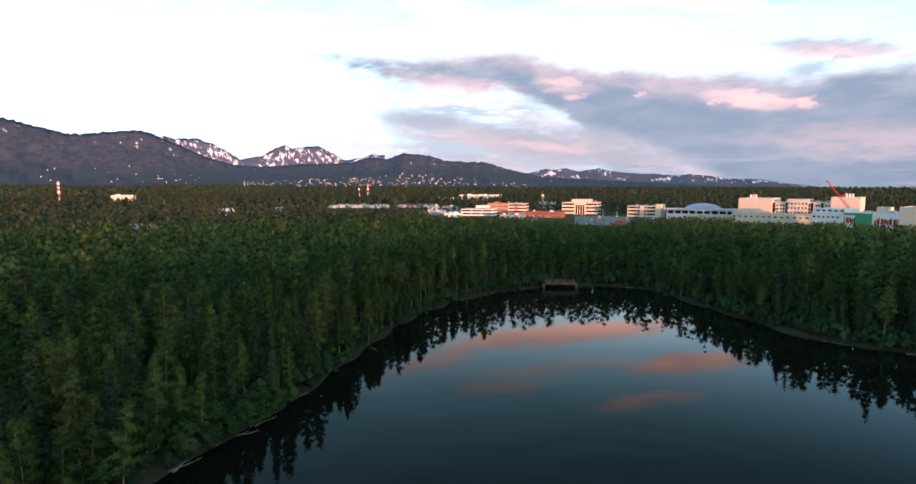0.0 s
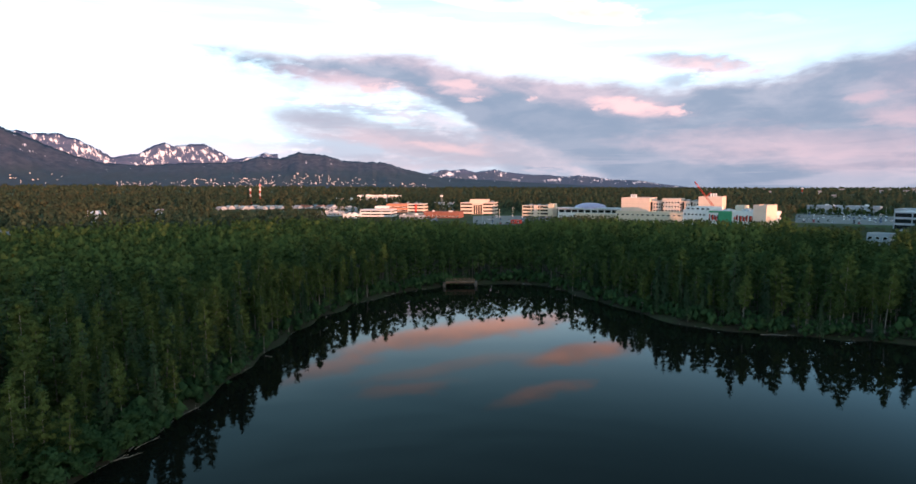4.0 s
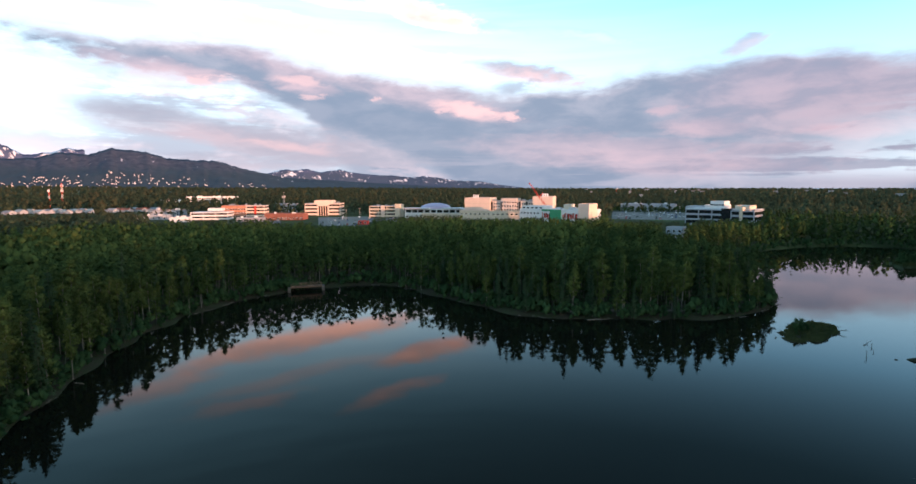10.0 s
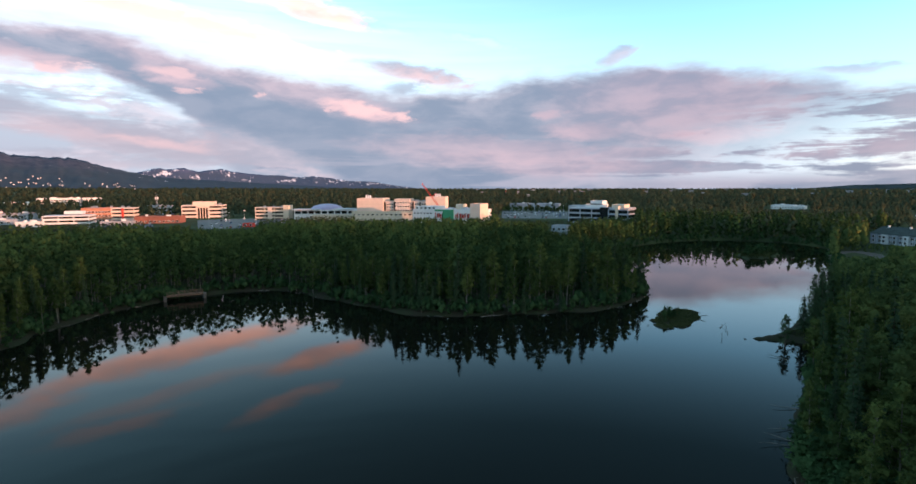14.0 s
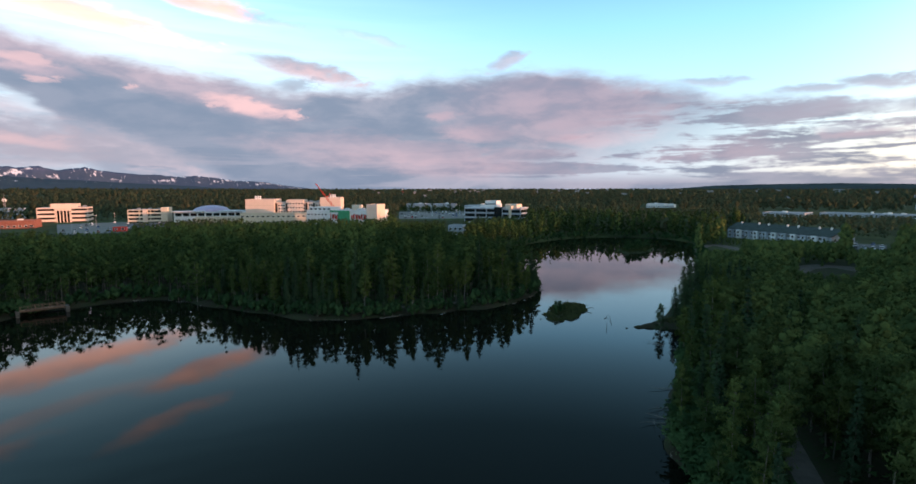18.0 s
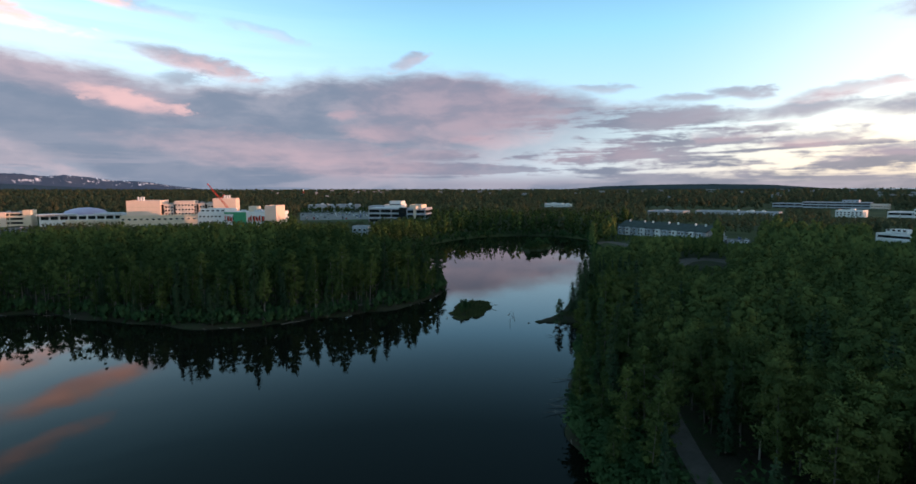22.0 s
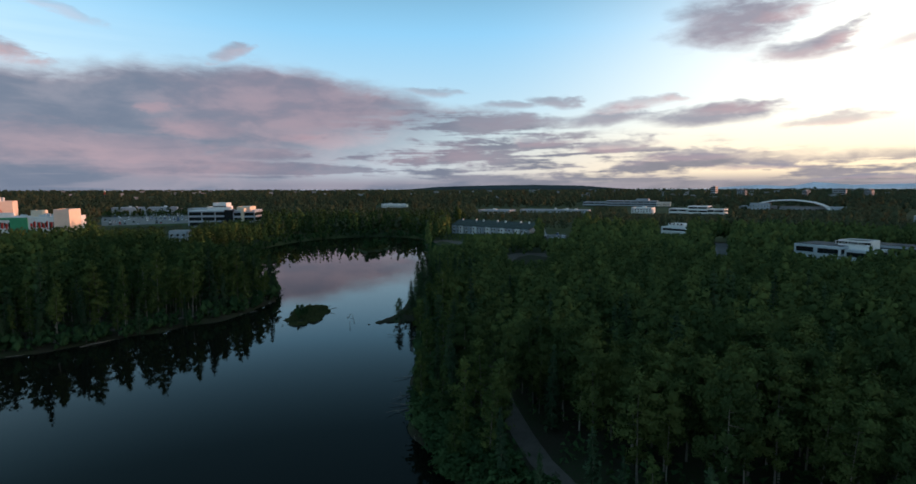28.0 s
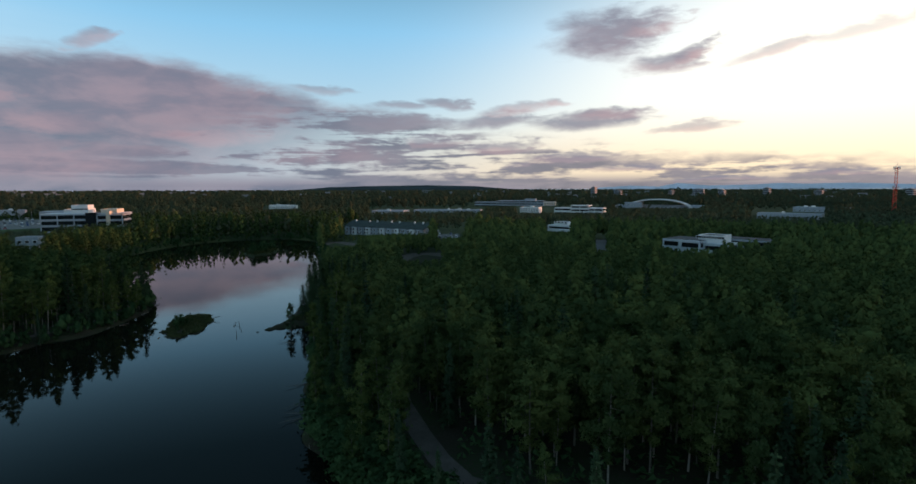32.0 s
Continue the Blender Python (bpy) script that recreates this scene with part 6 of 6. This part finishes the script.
# Footbridge at the north shore.
def footbridge(az, d, length):
    top = tagged(new("footbridge"), "brown timber footbridge over a dark inlet", "bridge")
    for i in range(int(length / 0.3)):
        x = -length / 2 + i * 0.3
        block("plank", top, TIMBER, (x, x + 0.27, -1.1, 1.1, 1.50, 1.58))
    for y in (-1.0, 0.8):
        block("beam", top, TIMBER, (-length / 2, length / 2, y, y + 0.2, 1.15, 1.50))
        block("handrail", top, TIMBER, (-length / 2, length / 2, y + 0.05, y + 0.15, 2.45, 2.55))
        block("mid_rail", top, TIMBER, (-length / 2, length / 2, y + 0.07, y + 0.13, 1.98, 2.06))
        for i in range(7):
            x = -length / 2 + 0.1 + i * (length - 0.3) / 6
            block("post", top, TIMBER, (x, x + 0.12, y + 0.03, y + 0.17, 1.5, 2.5))
    for x in (-length / 2 - 0.8, length / 2):
        block("abutment", top, STONE, (x, x + 0.8, -1.3, 1.3, -0.8, 1.5))
    p = polar(az, d)
    top.matrix_world = pose(p.x, p.y, 0.0, 0, 0, -az + 4)


TIMBER = surface("weathered_bridge_timber", (0.17, 0.105, 0.07), 0.9, vary=0.35, scale=1.2, object_vary=0.4)
footbridge(10.8, 174.0, 9.5)

# The lone snag on the spit and spruces behind it.
def snag(az, d, h):
    p = polar(az, d)
    z0 = float(land_height(np.array([[p.x, p.y]]))[0])
    top = tagged(new("snag_tree"), "thin half-bare spruce on the tip of the spit", "tree")
    r = np.random.default_rng(3)
    pieces = [tube([(0, 0, -0.3), (0.1, 0, h * 0.5), (0.0, 0.1, h)], [0.17, 0.12, 0.05], 6)]
    cs = []
    for i in range(26):
        t = 0.22 + 0.76 * i / 26
        g, l = i * 2.4, (1.5 - 1.1 * t) * r.uniform(0.5, 1.25)
        e = np.array([math.cos(g) * l, math.sin(g) * l, h * t - 0.1])
        pieces.append(tube([(0.05, 0, h * t), tuple(e)], [0.06, 0.03], 3))
        k = int(r.integers(6, 40))
        cs.append(e * 1.0 + r.normal(size=(k, 3)) * 0.20)
    cs = np.concatenate(cs)
    mesh_object("trunk", *joined(pieces), DARK_BARK, top)
    leaf_mesh("crown", leaf_blades(cs, cs * np.array([1, 1, 0.1]), 0.26, r), SPRUCE, top)
    top.matrix_world = pose(p.x, p.y, z0)


snag(69.7, 126, 7.6)
for az, d, h in ((71.0, 133, 7.6), (71.7, 141, 11.0), (72.3, 150, 12.0), (72.2, 163, 11.5), (71.9, 136, 9.0), (72.8, 157, 13.0)):
    p = polar(az, d)
    m = pose(p.x, p.y, float(land_height(np.array([[p.x, p.y]]))[0]) - 0.2, 0, 0, az * 37)
    ob = copy_thing(spruces[int(d) % 3], m)
    ob.scale = (h / 7.5, h / 7.5, h / 12.0)


# Islets: grass, shrubs and washed-up sticks.
def tuft_field(name, label, x, y, rx, ry, tilt, count, blade, r, material):
    u = r.uniform(-1, 1, (count * 2, 2))
    u = u[(u**2).sum(1) < 0.92][:count]
    c, s = math.cos(tilt), math.sin(tilt)
    q = np.stack([x + u[:, 0] * rx * c - u[:, 1] * ry * s, y + u[:, 0] * rx * s + u[:, 1] * ry * c], 1)
    z = land_height(q)
    q, z = q[z > 0.02], z[z > 0.02]
    k = len(q)
    g = r.uniform(0, 6.28, k)
    h = blade * r.uniform(0.4, 1.3, k)
    w2 = np.stack([np.cos(g), np.sin(g)], 1) * 0.14
    lean = r.normal(0, 0.35, (k, 2)) * h[:, None]
    v = np.stack([np.column_stack([q - w2, z - 0.05]), np.column_stack([q + w2, z - 0.05]), np.column_stack([q + lean, z + h])], 1).reshape(-1, 3)
    return tagged(mesh_object(name, v, np.arange(3 * k).reshape(-1, 3), material), label, "grass", kind="stuff")


ir = np.random.default_rng(8)
tuft_field("islet_grass", "low olive grass on the small islet", 121.8, 69.5, 12, 5.2, 0.3, 5200, 0.32, ir, GRASS)
tuft_field("islet_grass", "reeds on the wooded islet", 266, 112, 17, 7, 0.2, 2600, 1.2, ir, GRASS)
tuft_field("spit_grass", "thin grass on the bare spit", 128, 42.5, 6, 3, -0.6, 900, 0.35, ir, GRASS)
for x, y, s in ((118.6, 70.6, 0.95), (119.8, 70.0, 0.7), (121.0, 70.8, 0.85), (122.2, 70.2, 0.5), (116.5, 69.2, 0.3), (125, 70.5, 0.28)):
    ob = copy_thing(bushes[0], pose(x, y, 0.1, 0, 0, x * 50))
    ob.scale = (s * 0.7, s * 0.7, s)
for i in range(15):
    x, y = 266 + ir.uniform(-12, 12), 112 + ir.uniform(-3.5, 3.5)
    s = ir.uniform(0.8, 1.7)
    ob = copy_thing(bushes[i % 2], pose(x, y, float(land_height(np.array([[x, y]]))[0]) - 0.2, 0, 0, i * 61))
    ob.scale = (s, s, s * 1.05)
for i in range(10):
    g = i * 0.63
    log(ir, 121 + 10.8 * math.cos(g), 69.8 + 5.6 * math.sin(g), 0.06, ir.uniform(1, 2.6), 0.05, math.degrees(g) + ir.normal(0, 40), 0, "thin washed-up stick beside the islet")
for x, y, h in ((113, 54, 1.3), (117.5, 55, 0.7), (121, 57, 0.9)):
    top = tagged(new("dead_stub"), "dead stick standing out of the water", "stump")
    mesh_object("stem", *tube([(0, 0, -1), (0.1, 0, h * 0.6), (0.25, 0.1, h)], [0.06, 0.05, 0.02], 5), DEADWOOD, top)
    mesh_object("broken_limb", *tube([(0.1, 0, h * 0.5), (-0.3, 0.2, h * 0.8)], [0.03, 0.01], 4), DEADWOOD, top)
    top.matrix_world = pose(x, y, 0)

# Undergrowth inside the near woods.
ur = np.random.default_rng(19)
under = scatter(ur, 30, 190, -45, 134, 2.9)
under = under[solid_ground(under, 1.0)]
k = len(under)
z = land_height(under)
c = np.repeat(np.column_stack([under, z]), 9, 0) + ur.normal(size=(k * 9, 3)) * np.array([0.75, 0.75, 0.4]) + np.array([0, 0, 0.6])
tagged(leaf_mesh("undergrowth", leaf_blades(c, ur.normal(size=c.shape) * 0.6 + np.array([0, 0, 1.0]), 0.5, ur), SHRUB), "low green undergrowth between the trunks", "undergrowth", kind="stuff")

# Houses on the foothills and roofs of the far town.
hr = np.random.default_rng(47)
grid, azs = RANGES["mountain_range_near"]
pieces = []
for _ in range(360):
    a = hr.normal(-11, 7) if hr.uniform() < 0.75 else hr.uniform(-40, 8)
    t = hr.uniform(0.28, 0.60) * (len(grid) - 1)
    j = int(np.clip(np.searchsorted(azs, a), 1, len(azs) - 2))
    i = int(t)
    p = grid[i, j] * (1 - (t - i)) + grid[i + 1, j] * (t - i)
    s = hr.uniform(1.6, 3.8)
    v, f = box(-s, s, -s * 0.7, s * 0.7, -1.2, s * 0.55 + 2.0)
    c, n_ = math.cos(radians(-a)), math.sin(radians(-a))
    v = np.stack([v[:, 0] * c - v[:, 1] * n_ + p[0], v[:, 0] * n_ + v[:, 1] * c + p[1], v[:, 2] + p[2]], 1)
    pieces.append((v, f))
tagged(mesh_object("hillside_houses", *joined(pieces), WHITE), "scattered pale houses on the wooded foothills", "houses", kind="stuff")
pieces = []
for _ in range(90):
    a, d = hr.uniform(40, 128), hr.uniform(900, 3800)
    q = polar(a, d)
    z0 = float(land_height(np.array([[q.x, q.y]]))[0])
    s = hr.uniform(2.0, 5.0) * (1 + d / 4500)
    top_z = 11.0 + hr.uniform(0.2, 1.6) + d / 2600
    v, f = box(-s * 1.5, s * 1.5, -s * 0.6, s * 0.6, -3, top_z)
    c, n_ = math.cos(radians(-a)), math.sin(radians(-a))
    pieces.append((np.stack([v[:, 0] * c - v[:, 1] * n_ + q.x, v[:, 0] * n_ + v[:, 1] * c + q.y, v[:, 2] + z0], 1), f))
tagged(mesh_object("distant_town", *joined(pieces), GREY), "pale roofs of a far town among dark woods", "buildings", kind="stuff")
